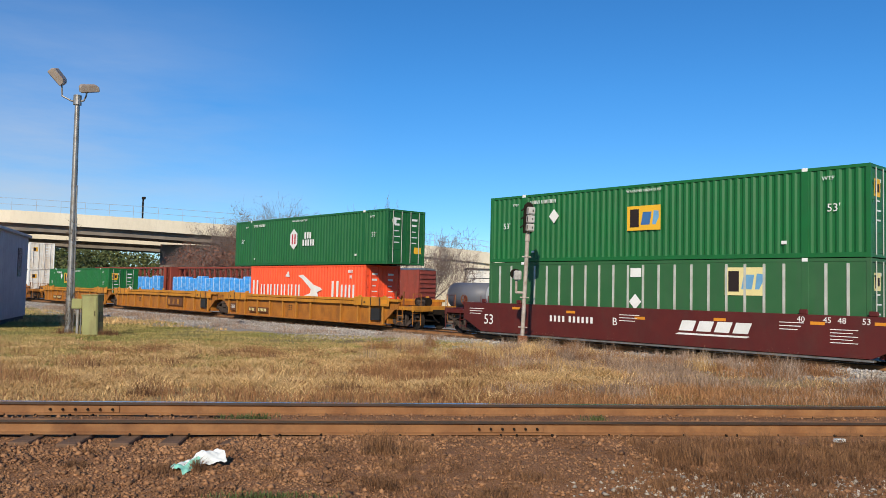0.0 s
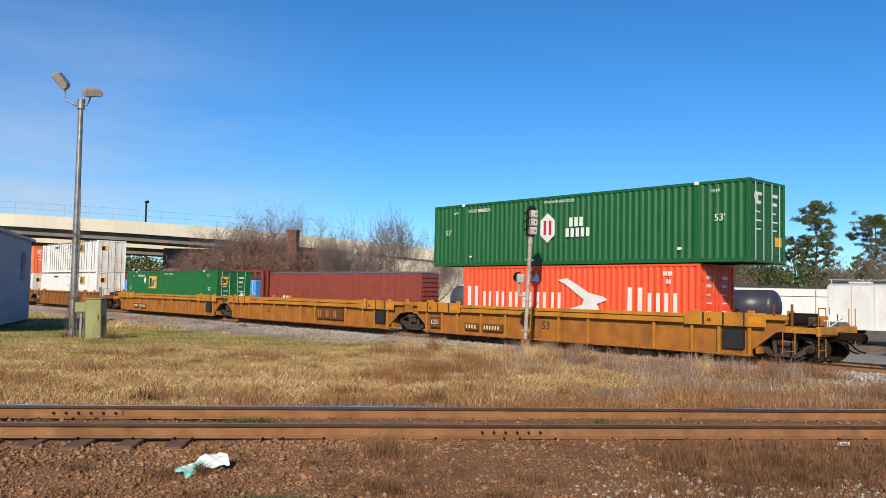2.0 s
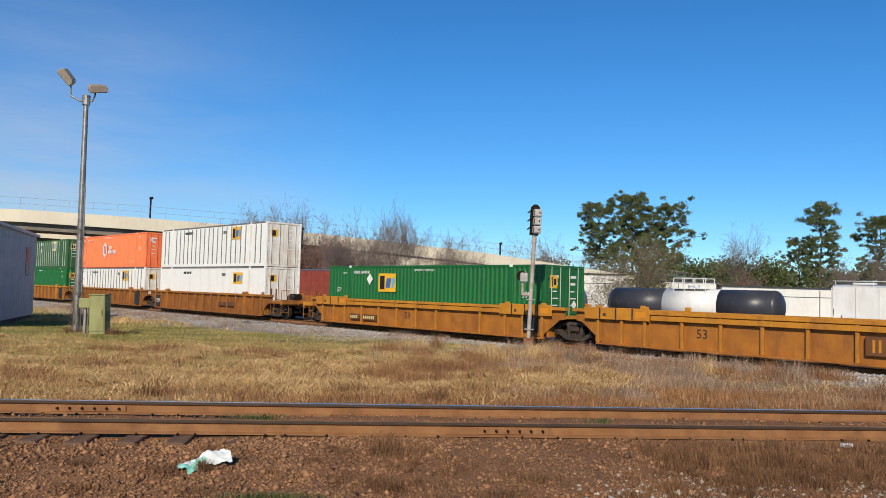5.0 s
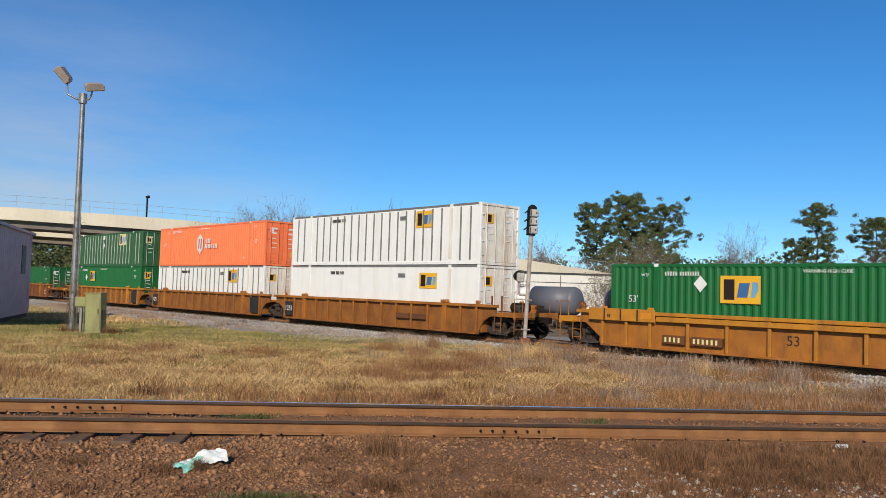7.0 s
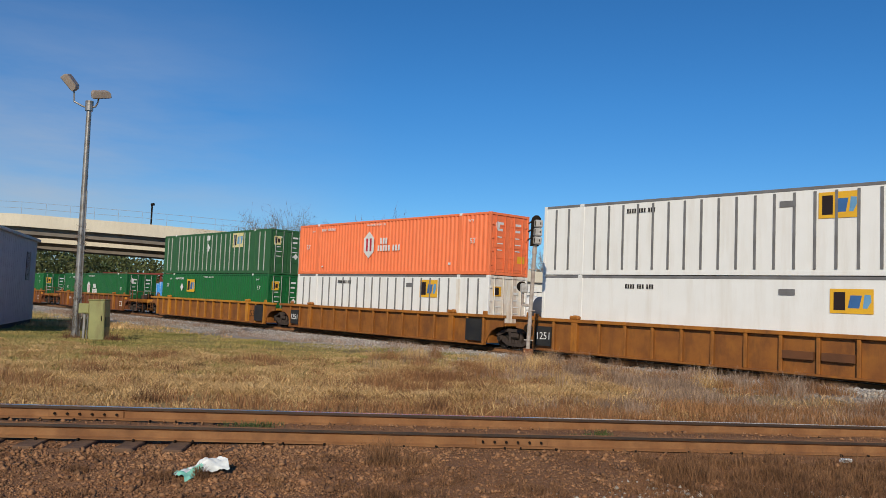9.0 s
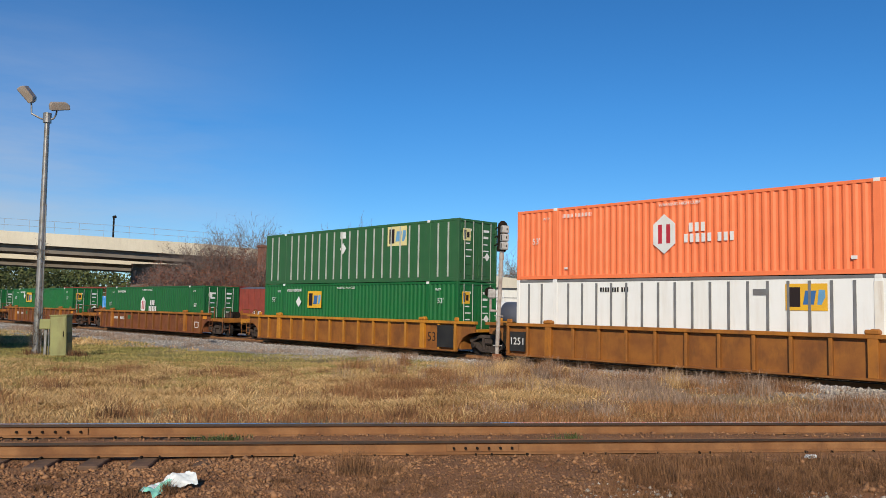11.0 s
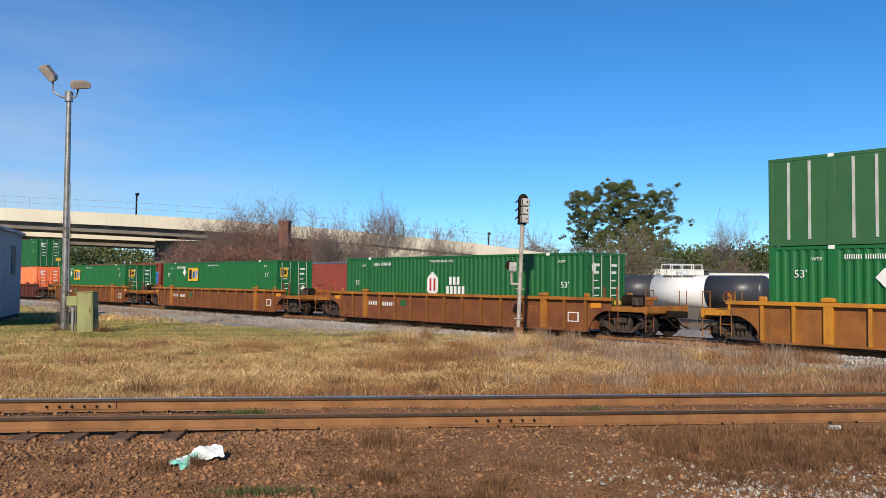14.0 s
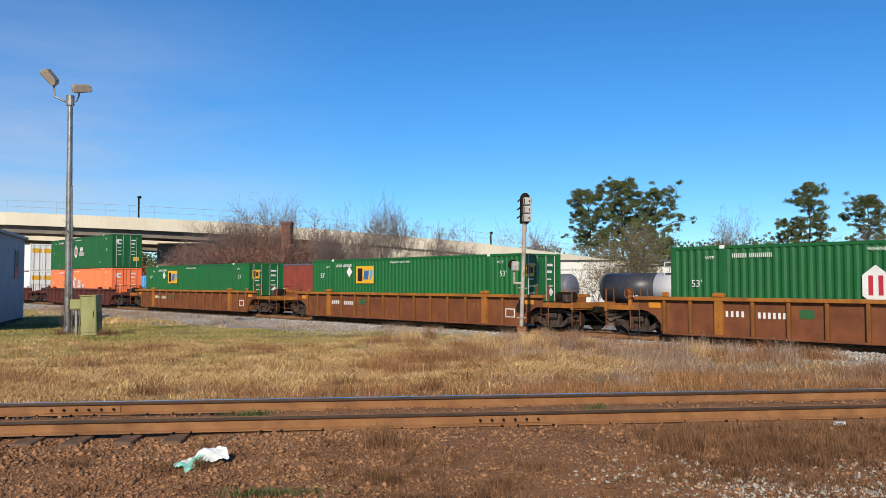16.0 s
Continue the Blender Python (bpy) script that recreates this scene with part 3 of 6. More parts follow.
def emp_marks(panel_x, panel_z=1.3, w=1.72, h=1.3, faded=False, diamond=None, warn=None, size=True, fz=1.57, plate=None):
    def f(c, L, W, H):
        y = -W - 0.028 if not faded else -W - 0.008
        if size or not faded:
            common_marks(c, L, W, H, y, size, fz)
        if plate:
            part("paper_plate", boxes((plate[0], plate[0] + 0.48, y - 0.004, y, plate[1], plate[1] + 0.34)), white_mark, c, "white printed plate")
        panel_mark(c, panel_x, panel_z, w, h, y, faded)
        if diamond is not None:
            x, z = diamond
            part("hazard_diamond", flat_shape([(x, z - 0.3), (x + 0.27, z), (x, z + 0.3), (x - 0.27, z)], y), white_mark, c, "white diamond placard")
        if warn is not None:
            writing("WARNING HIGH CUBE", 0.15, white_mark, c, pose(warn, y, H - 0.25), "lettering")
        # matching panel on the doors
        dp = part("door_panel_mark", boxes((L - 0.022, L - 0.019, -1.0, -0.5, H - 1.0, H - 0.45)), pale_yellow if faded else yellow_mark, c, "yellow panel with a dark shape")
        part("dark_shape", boxes((L - 0.019, L - 0.017, -0.95, -0.78, H - 0.93, H - 0.52)), dark_mark, dp)
        part("dark_shape", boxes((L - 0.019, L - 0.017, -0.74, -0.58, H - 0.86, H - 0.6)), dark_mark, dp)
        part("door_diamond", flat_shape([(0, -0.2), (0.18, 0), (0, 0.2), (-0.18, 0)], 0), white_mark, c).matrix_basis = pose(L - 0.018, 0.62, 1.2, 0, 0, 90)
    return f


def hub_marks(x, z, h, inc=False, size=True):
    def f(c, L, W, H):
        y = -W - 0.028
        common_marks(c, L, W, H, y, size)
        hex_mark(c, x, z, h, y, 3 if inc else 2)
        writing("WARNING HIGH CUBE", 0.16, white_mark, c, pose(x + 0.6, y, H - 0.26), "lettering")
        part("door_hexagon", flat_shape([(0, -0.2), (0.13, -0.1), (0.13, 0.1), (0, 0.2), (-0.13, 0.1), (-0.13, -0.1)], 0), white_mark, c).matrix_basis = pose(L - 0.018, -0.82, H - 0.6, 0, 0, 90)
        part("door_label", boxes((L - 0.021, L - 0.018, 0.55, 1.05, 0.62, 0.95)), yellow_mark, c, "orange yellow label")
    return f


def sud_marks(c, L, W, H):
    y = -W - 0.028
    # large serif name shown as letter-sized white bars, with the flying bird between
    letter_bars(c, -5.75, 1.0, (1,), 1.0, white_mark, y, stems=2)
    letter_bars(c, -4.75, 1.0, (6,), 0.76, white_mark, y, stems=2, pitch=0.80)
    letter_bars(c, 3.05, 1.0, (1,), 1.0, white_mark, y, stems=2)
    letter_bars(c, 3.95, 1.0, (2,), 0.80, white_mark, y, stems=2, pitch=0.72)
    bird = [(-0.44, 2.28), (0.08, 2.35), (0.65, 2.07), (1.2, 1.77), (1.93, 1.62), (2.12, 1.5), (1.6, 1.34), (1.78, 1.02), (1.1, 0.92), (0.25, 1.0), (0.2, 1.1), (0.87, 1.28), (0.95, 1.5), (0.53, 1.77), (-0.03, 2.12)]
    part("bird_mark", flat_shape(bird, y), white_mark, c, "white flying bird mark")
    part("small_mark", flat_shape([(-1.9, 2.25), (-1.4, 2.2), (-1.45, 2.45), (-1.6, 2.57), (-1.7, 2.4)], y), white_mark, c)
    letter_bars(c, 4.6, 2.45, (4,), 0.16, white_mark, y)
    letter_bars(c, 4.75, 2.15, (2,), 0.16, white_mark, y)


def plain_white_marks(px, pz, w=1.5, h=1.2, low=None):
    def f(c, L, W, H):
        y = -W - 0.008
        panel_mark(c, px, pz, w, h, y)
        letter_bars(c, -px_post + 2.2, H - 0.5, (4, 3, 3), 0.17, black_plate, y)
        part("small_plate", boxes((2.2, 2.75, y - 0.004, y, H - 0.62, H - 0.42)), rib_dark, c)
        part("rust_patch", boxes((px_post - 0.13, px_post + 0.13, -W - 0.010, -W - 0.003, 0.3, H - 0.2)), white_end, c, "rust-stained post cover")
        dp = part("door_panel_mark", boxes((L - 0.022, L - 0.019, -0.95, -0.45, H - 0.95, H - 0.5)), yellow_mark, c)
        part("dark_shape", boxes((L - 0.019, L - 0.017, -0.9, -0.6, H - 0.9, H - 0.55)), dark_mark, dp)
    return f


def bogie(parent, x, wheels):
    """A three-piece freight truck with two wheelsets: open cast side frames, bolster, spring nests and brake rigging."""
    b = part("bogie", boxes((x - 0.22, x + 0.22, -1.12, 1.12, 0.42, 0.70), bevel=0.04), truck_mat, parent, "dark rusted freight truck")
    for sy in (-1, 1):
        y = sy * 1.0
        bm = bmesh.new()
        a, c = y - 0.085, y + 0.085
        # top member, arms to the axle boxes, sloping struts, columns and spring seat
        prism(bm, [(x - 0.62, 0.74), (x + 0.62, 0.74), (x + 0.50, 0.88), (x - 0.50, 0.88)], a, c)
        for d in (-1, 1):
            prism(bm, [(x + d * 0.50, 0.88), (x + d * 0.56, 0.74), (x + d * 1.02, 0.54), (x + d * 1.16, 0.56), (x + d * 1.14, 0.70)], a, c)
            prism(bm, [(x + d * 0.80, 0.55), (x + d * 0.96, 0.42), (x + d * 0.46, 0.13), (x + d * 0.36, 0.24)], a, c)
            prism(bm, [(x + d * 0.24, 0.22), (x + d * 0.35, 0.22), (x + d * 0.42, 0.76), (x + d * 0.28, 0.76)], a, c)
        prism(bm, [(x - 0.46, 0.13), (x + 0.46, 0.13), (x + 0.38, 0.25), (x - 0.38, 0.25)], a - sy * 0.02, c + sy * 0.02)
        part("side_frame", bm, truck_cast, b, "open cast side frame")
        for d in (-0.15, 0, 0.15):
            part("spring", rods(((x + d, y + sy * 0.03, 0.25), (x + d, y + sy * 0.03, 0.50), 0.06), seg=10), truck_cast, b)
        part("bolster_end", boxes((x - 0.21, x + 0.21, *sorted((y - sy * 0.1, y + sy * 0.15)), 0.50, 0.70), bevel=0.03), truck_cast, b)
        for d in (-0.9, 0.9):
            part("axle_box", rods(((x + d, y - sy * 0.02, 0.43), (x + d, y + sy * 0.17, 0.43), 0.14, 0.12), seg=14), truck_cast, b)
            part("bearing_cap", rods(((x + d, y + sy * 0.17, 0.43), (x + d, y + sy * 0.20, 0.43), 0.075), seg=10), wheel_mat, b)
    for d in (-0.42, 0.42):
        part("brake_beam", boxes((x + d - 0.04, x + d + 0.04, -0.8, 0.8, 0.30, 0.38)), truck_mat, b)
    for d in (-0.9, 0.9):
        bm = rods(((0, -1.0, 0), (0, 1.0, 0), 0.075), seg=10)
        for sy in (-1, 1):
            rod(bm, (0, sy * 0.70, 0), (0, sy * 0.83, 0), 0.42, seg=28)
            rod(bm, (0, sy * 0.68, 0), (0, sy * 0.70, 0), 0.45, seg=28)
            rod(bm, (0, sy * 0.83, 0), (0, sy * 0.86, 0), 0.30, 0.22, seg=20)
        w = part("wheelset", bm, wheel_mat, b, "steel wheels on an axle")
        w.matrix_basis = pose(x + d, 0, 0.42)
        wheels.append(w)


WHEELS = []
POSTS = [-8.2, -7.15] + [-4.848 + 1.212 * k for k in range(9)] + [7.15, 8.2]


def well_unit(label, s0, side, chord, left="end", right="end", half=11.55, posts=None, joint=9.72, plates=(), rib_paint=None, sill=None):
    """One low well unit. left, right: 'end' (own truck, platform and coupler), 'joint' (shared truck here) or 'hang' (carried by the neighbour)."""
    u = thing("well_wagon", label, "rail wagon", group="wagons of the train")
    X = 8.35
    rp = rib_paint or chord
    sill = sill or side
    # lower corner of the side: a straight slant on the plated cars, a curve on the others
    arch = [(X - 0.32, 0.16), (X + 0.72, 0.93), (X + 1.0, 0.97)] if posts else [(X - 0.10, 0.16), (X + 0.06, 0.48), (X + 0.28, 0.74), (X + 0.62, 0.92), (X + 1.0, 0.97)]
    for sy in (-1, 1):
        y0, y1 = sorted((sy * 1.47, sy * 1.40))
        bm = prism(bmesh.new(), [(-x, z) for x, z in reversed(arch)] + arch + [(X + 1.0, 1.34), (-X - 1.0, 1.34)], y0, y1)
        part("side_wall", bm, side, u)
        y0, y1 = sorted((sy * 1.63, sy * 1.38))
        part("top_chord", boxes((-X - 1.1, X + 1.1, y0, y1, 1.33, 1.46), bevel=0.012), chord, u)
        part("bottom_sill", boxes((-X + 0.1, X - 0.1, y0, y1, 0.10, 0.17), bevel=0.01), sill, u, "worn bottom sill")
        if sy < 0:
            base = None
            for x in POSTS if posts is None else posts:
                if base is None:
                    base = part("side_post", boxes((-0.06, 0.06, -1.60, -1.46, 0.17, 1.33), bevel=0.012), rp, u)
                    base.matrix_basis = pose(x, 0, 0)
                else:
                    share("side_post", base, u, pose(x, 0, 0))
    if posts is None:
        for x in (-6.06, 6.06):
            part("wide_post", boxes((x - 0.15, x + 0.15, -1.615, -1.46, 0.17, 1.34), bevel=0.012), chord, u)
            part("lock_stand", boxes((x - 0.22, x + 0.22, -1.66, -1.42, 1.45, 1.60), bevel=0.04), chord, u)
    # well floor: cross bearers and end bulkheads
    for k in range(7):
        x = -7.4 + k * 14.8 / 6
        part("floor_beam", boxes((x - 0.35, x + 0.35, -1.4, 1.4, 0.18, 0.33)), side, u)
    for sx in (-1, 1):
        x0, x1 = sorted((sx * (X - 0.02), sx * (X + 0.1)))
        part("bulkhead", boxes((x0, x1, -1.4, 1.4, 0.2, 1.1)), side, u)
    for sx, kind in ((-1, left), (1, right)):
        end = half if kind == "end" else joint
        a, b = sorted((sx * (X + 0.1), sx * (end - 0.75 if kind == "end" else end - 0.35)))
        deck = part("end_deck", boxes((a, b, -1.35, 1.35, 0.98, 1.10), bevel=0.015), chord, u)
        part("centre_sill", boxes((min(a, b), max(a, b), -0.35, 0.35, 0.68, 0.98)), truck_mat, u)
        if kind == "end":
            bogie(u, sx * (end - 2.05), WHEELS)
            part("coupler", boxes((*sorted((sx * (end - 0.8), sx * (end + 0.05))), -0.14, 0.14, 0.72, 0.98), bevel=0.03), truck_mat, u, "dark cast coupler")
            part("end_sill", boxes((*sorted((sx * (end - 0.85), sx * (end - 0.72))), -1.45, 1.45, 0.86, 1.16), bevel=0.012), chord, u)
            for y in (-1.42, -0.9, 0.9, 1.42):  # uprights
                part("grab_rail", rods(((sx * (end - 0.78), y, 0.2), (sx * (end - 0.78), y, 1.75), 0.018)), side, u)
            for z in (0.42, 0.8, 1.75):
                part("grab_rail", rods(((sx * (end - 0.78), -1.42, z), (sx * (end - 0.78), -0.9, z), 0.018)), side, u)
            for k in range(3):
                part("ladder_rung", rods(((sx * (X + 0.95), -1.5, 0.35 + 0.3 * k), (sx * (X + 1.35), -1.5, 0.35 + 0.3 * k), 0.016)), side, u)
            for x in (X + 0.95, X + 1.35):
                part("step_rail", rods(((sx * x, -1.5, 0.25), (sx * x, -1.5, 1.05), 0.018)), side, u)
            part("platform_beam", boxes((*sorted((sx * (X + 1.0), sx * (end - 0.86))), -1.44, -1.36, 0.93, 1.12), bevel=0.01), chord, u)
            for y in (-0.28, 0.28):
                hose = [(end - 0.72, 0.72), (end - 0.55, 0.66), (end - 0.38, 0.50), (end - 0.20, 0.38), (end - 0.02, 0.34)]
                part("air_hose", rods(*[((sx * p, y, q), (sx * p2, y, q2), 0.028) for (p, q), (p2, q2) in zip(hose, hose[1:])], seg=6), truck_mat, u, "black rubber air hose")
            part("uncoupling_lever", rods(((sx * (end - 0.66), -1.42, 0.92), (sx * (end - 0.62), -0.12, 0.90), 0.016), ((sx * (end - 0.66), -1.42, 0.92), (sx * (end - 0.62), -1.42, 0.66), 0.016), seg=6), truck_mat, u)
            if sx > 0:
                part("air_reservoir", rods(((X + 0.35, 0.35, 1.34), (X + 1.25, 0.35, 1.34), 0.22), seg=16), truck_mat, u, "dark air reservoir on the deck")
                part("valve_body", boxes((X + 1.35, X + 1.62, -0.62, -0.2, 1.10, 1.46), bevel=0.04), truck_cast, u)
                part("pipe_run", rods(((X + 0.3, -0.7, 1.16), (end - 0.9, -0.7, 1.16), 0.02), ((X + 1.5, -0.7, 1.16), (X + 1.5, -0.5, 1.3), 0.02), seg=6), truck_mat, u)
                for p in (X + 0.55, X + 1.15):
                    part("stanchion", boxes((p - 0.035, p + 0.035, -1.30, -1.23, 1.10, 1.86), bevel=0.008), rust_car, u, "rusty upright stanchion")
                continue
            wx = sx * (end - 1.5)
            ring = [(wx + 0.21 * math.cos(0.5236 * k), -0.93, 1.56 + 0.21 * math.sin(0.5236 * k)) for k in range(12)]
            part("brake_wheel", rods(*[(ring[k], ring[(k + 1) % 12], 0.022) for k in range(12)], *[(ring[k], ring[k + 6], 0.014) for k in (0, 2, 4)], seg=6), rust_car, u, "spoked brake hand wheel")
            part("brake_stand", boxes((wx - 0.07, wx + 0.07, -0.90, -0.78, 1.1, 1.72), bevel=0.02), chord, u)
        elif kind == "joint":
            bogie(u, sx * joint, WHEELS)
            part("articulation", rods(((sx * joint, 0, 0.7), (sx * joint, 0, 1.3), 0.35), seg=14), truck_mat, u)
    # container guides above the chord near the ends
    for x in (-8.2, -6.1, 6.1, 8.2):
        for y in (-1.5, 1.42):
            part("guide_cone", boxes((x - 0.14, x + 0.14, y, y + 0.08, 1.45, 1.62), bevel=0.03), chord, u)
    for x0, x1, z0, z1, pm, text in plates:
        p = part("stencil_panel", boxes((x0, x1, -1.615, -1.46, z0, z1)), pm, u, "stencilled side panel")
        if text:
            writing(text, min(0.42, (z1 - z0) * 0.62), white_mark, p, pose((x0 + x1) / 2, -1.618, (z0 + z1) / 2))
    return rolling(u, s0)


def bnsf_unit(s0):
    """Oxide red well wagon with smooth flared sides."""
    u = well_unit("oxide red well wagon with smooth sides and white print", s0, red_car, red_car, posts=[-8.0, 8.0], sill=steel)
    for sy in (-1, 1):
        y0, y1 = sorted((sy * 1.66, sy * 1.46))
        part("side_skin", prism(bmesh.new(), [(-8.2, 0.2), (8.2, 0.2), (9.3, 0.75), (9.3, 1.44), (-9.3, 1.44), (-9.3, 0.75)], y0, y1), red_car, u, "smooth red side sheet")
    y = -1.662
    letter_bars(u, -4.2, 0.80, (4, 6), 0.24, white_mark, y, pitch=0.215)
    writing("B", 0.42, white_mark, u, pose(-1.0, y, 0.91))
    writing("53", 0.62, white_mark, u, pose(-7.7, y, 0.72))
    # company name as slanted bars with a swoosh under it
    for k in range(4):
        part("company_mark", flat_shape([(1.75 + 0.68 * k, 0.74), (2.30 + 0.68 * k, 0.74), (2.44 + 0.68 * k, 1.10), (1.89 + 0.68 * k, 1.10)], y), white_mark, u, "slanted white block of a company mark")
    part("underline", flat_shape([(1.6, 0.60), (4.3, 0.60), (4.4, 0.66), (1.75, 0.66)], y), white_mark, u)
    for x, z in ((-6.3, 1.22), (-3.35, 1.16), (-0.1, 1.05), (3.1, 1.13), (6.4, 1.15), (8.3, 1.2)):
        part("reflector", boxes((x, x + 0.45, y - 0.004, y, z, z + 0.10)), orange_mark, u, "orange reflector plate")
    for x, w in ((-8.9, 0.9), (-0.8, 0.9), (5.4, 0.8)):
        for k in range(3):
            part("print_line", boxes((x, x + w - 0.1 * k, y - 0.004, y, 1.18 - 0.11 * k, 1.205 - 0.11 * k)), white_mark, u)
    for x, s in ((6.1, "40"), (6.92, "45"), (7.36, "48"), (8.07, "53")):
        writing(s, 0.26, white_mark, u, pose(x, y, 1.3))
    for k in range(5):
        part("print_line", boxes((7.0, 7.83 - 0.15 * (k % 2), y - 0.004, y, 1.02 - 0.1 * k, 1.042 - 0.1 * k)), white_mark, u)
    return u


dark_brown = mat("dark brown stencil panel", (0.16, 0.06, 0.02), (0.11, 0.045, 0.018), 0.7)


def compose_train():
    # first wagon: red, two green containers
    bnsf_unit(12.74)
    container("bright green corrugated container with yellow panel, stacked on ribbed one", 12.74, 3.25, green_new, "corrugated", marks=emp_marks(-0.72, 1.14, 1.47, 0.93, diamond=(-4.35, 1.9), warn=0.0))
    container("faded green container with pale ribs, low in a red well wagon", 12.74, 0.35, green_old, "ribbed", marks=emp_marks(3.31, 1.67, 1.44, 0.95, faded=True, diamond=(-0.34, 1.35), size=False, plate=(-0.56, 2.28)))
    # yellow three-unit articulated wagon
    y_posts = [-8.2, -7.1, -6.06, -4.5, -3.0, -1.5, 0.0, 1.5, 4.5, 6.06, 7.1, 8.2]
    stencil = [(-5.5, -4.6, 0.36, 0.66, dark_brown, ""), (-4.35, -3.15, 0.36, 0.66, dark_brown, ""), (-7.9, -7.2, 0.36, 0.85, dark_brown, "1251")]
    ua = well_unit("weathered yellow well wagon carrying an orange container", -10.85, yellow_deep, yellow_car, "joint", "end", 11.2, posts=y_posts, plates=stencil + [(7.25, 8.0, 0.35, 0.95, black_plate, "")])
    ub = well_unit("weathered yellow well wagon running empty", -30.3, yellow_deep, yellow_car, "joint", "hang", posts=y_posts, plates=[(1.75, 4.3, 0.42, 1.0, dark_brown, ""), (7.2, 7.95, 0.4, 1.0, black_plate, "")])
    uc = well_unit("weathered yellow well wagon with one green container", -49.6, yellow_deep, yellow_car, "end", "hang", 11.2, posts=y_posts, plates=[(-5.5, -4.6, 0.36, 0.66, dark_brown, ""), (-4.35, -3.15, 0.36, 0.66, dark_brown, ""), (7.2, 7.95, 0.4, 1.0, black_plate, "")])
    letter_bars(ub, 1.95, 0.52, (3,), 0.38, yellow_car, -1.619, stems=2, name="company_mark", pitch=0.76)
    for u in (ua, ub, uc):
        for x in (-7.3, 7.3):
            part("chord_plate", boxes((x - 1.5, x + 1.5, -1.665, -1.62, 1.08, 1.54), bevel=0.01), yellow_car, u, "stepped yellow chord plate")
            for d in (-0.75, 0.0, 0.75):
                part("plate_strap", boxes((x + d - 0.03, x + d + 0.03, -1.672, -1.664, 1.1, 1.53)), black_plate, u, "dark strap line")
            letter_bars(u, x - 0.6, 1.2, (2,), 0.12, black_plate, -1.668)
            part("hazard_plate", boxes((x + 0.9, x + 1.35, -1.670, -1.664, 1.2, 1.42)), orange_mark, u, "bright amber plate")
        writing("53", 0.46, black_plate, u, pose(-0.75 if u is not ub else -3.75, -1.478, 0.72))
        if u is not ub:
            letter_bars(u, -5.4, 0.42, (4,), 0.17, pale_yellow, -1.619, pitch=0.18)
            letter_bars(u, -4.25, 0.42, (6,), 0.17, pale_yellow, -1.619, pitch=0.17)
        part("side_ledge", boxes((-5.75, 5.75, -1.655, -1.5, 1.12, 1.30), bevel=0.012), yellow_car, u)
    container("deep green corrugated container with white hexagon, on an orange one", -10.85, 3.25, green_hub, "corrugated", marks=hub_marks(-0.87, 1.56, 1.25))
    container("orange-red corrugated container with white bird mark, low in a yellow wagon", -10.78, 0.35, orange_red, "corrugated", length=12.19, width=2.44, posts=False, marks=sud_marks)
    container("bright green corrugated container alone in a yellow wagon", -49.55, 0.35, green_new, "corrugated", marks=emp_marks(-3.45, 1.53, 1.46, 0.95, diamond=(-4.22, 2.18), warn=0.2))
    # ochre three-unit articulated wagon
    end_l, end_r = [(-8.05, -7.25, 0.3, 1.1, black_plate, "1251")], [(7.1, 8.15, 0.27, 1.25, black_plate, "")]
    well_unit("weathered ochre well wagon carrying two white containers", -73.0, brown_car, yellow_deep, "joint", "end", 11.2, plates=end_l + [(2.5, 3.5, 0.6, 0.85, dark_brown, ""), (3.75, 4.75, 0.6, 0.85, dark_brown, "")])
    well_unit("weathered ochre well wagon with orange over white containers", -92.45, brown_car, yellow_deep, "joint", "hang", plates=end_l + end_r)
    ug = well_unit("weathered ochre well wagon with two green containers", -112.0, brown_car, yellow_car, "end", "hang", 11.2, plates=end_r)
    writing("53", 0.6, dark_mark, ug, pose(6.6, -1.478, 0.69))
    container("white ribbed container with rust stains, stacked on another", -73.0, 3.25, white_old, "ribbed_dark", end_paint=white_end, marks=plain_white_marks(3.48, 1.84, 1.24, 0.83))
    container("plain white container with yellow panel, low in the wagon", -73.0, 0.35, white_old, "plain", end_paint=white_end, marks=plain_white_marks(3.86, 1.75, 1.30, 0.76))
    container("orange corrugated container with white hexagon, on a white one", -92.35, 3.25, orange_hub, "corrugated", marks=hub_marks(-1.08, 1.58, 1.44, True))
    container("white ribbed container with yellow panel, under an orange one", -92.35, 0.35, white_old, "ribbed_dark", end_paint=white_end, marks=plain_white_marks(3.28, 1.79, 1.31, 0.85))
    container("faded green container with pale ribs, on a bright green one", -112.0, 3.25, green_old, "ribbed", marks=emp_marks(3.09, 1.79, 1.44, 0.96, faded=True, diamond=(-0.55, 1.82), size=False, plate=(-0.8, 2.36)))
    container("bright green corrugated container in an ochre wagon", -112.0, 0.35, green_new, "corrugated", marks=emp_marks(-3.63, 1.57, 1.29, 0.92, diamond=(-4.5, 1.9), warn=-0.2, fz=2.0))
    # three single rusty wagons with one green container each
    for s0, mk, lab in ((-135.6, hub_marks(-1.07, 1.53, 1.25), "deep green corrugated container with white hexagon, alone in rusty wagon"),
                        (-159.0, emp_marks(-3.84, 1.58, 1.54, 0.92, diamond=(-4.45, 2.2), warn=-0.15, fz=2.0), "bright green corrugated container with yellow panel, alone in rusty wagon"),
                        (-182.55, emp_marks(-3.98, 1.58, 1.6, 0.92, diamond=(-4.68, 2.16), warn=-0.15, fz=2.0), "bright green corrugated container, last of three alone in rusty wagons")):
        u = well_unit("rusted brown well wagon with yellow top edge", s0, rust_car, yellow_deep, half=11.65, rib_paint=brown_car)
        writing("53", 0.5, brown_car, u, pose(5.45, -1.478, 0.85))
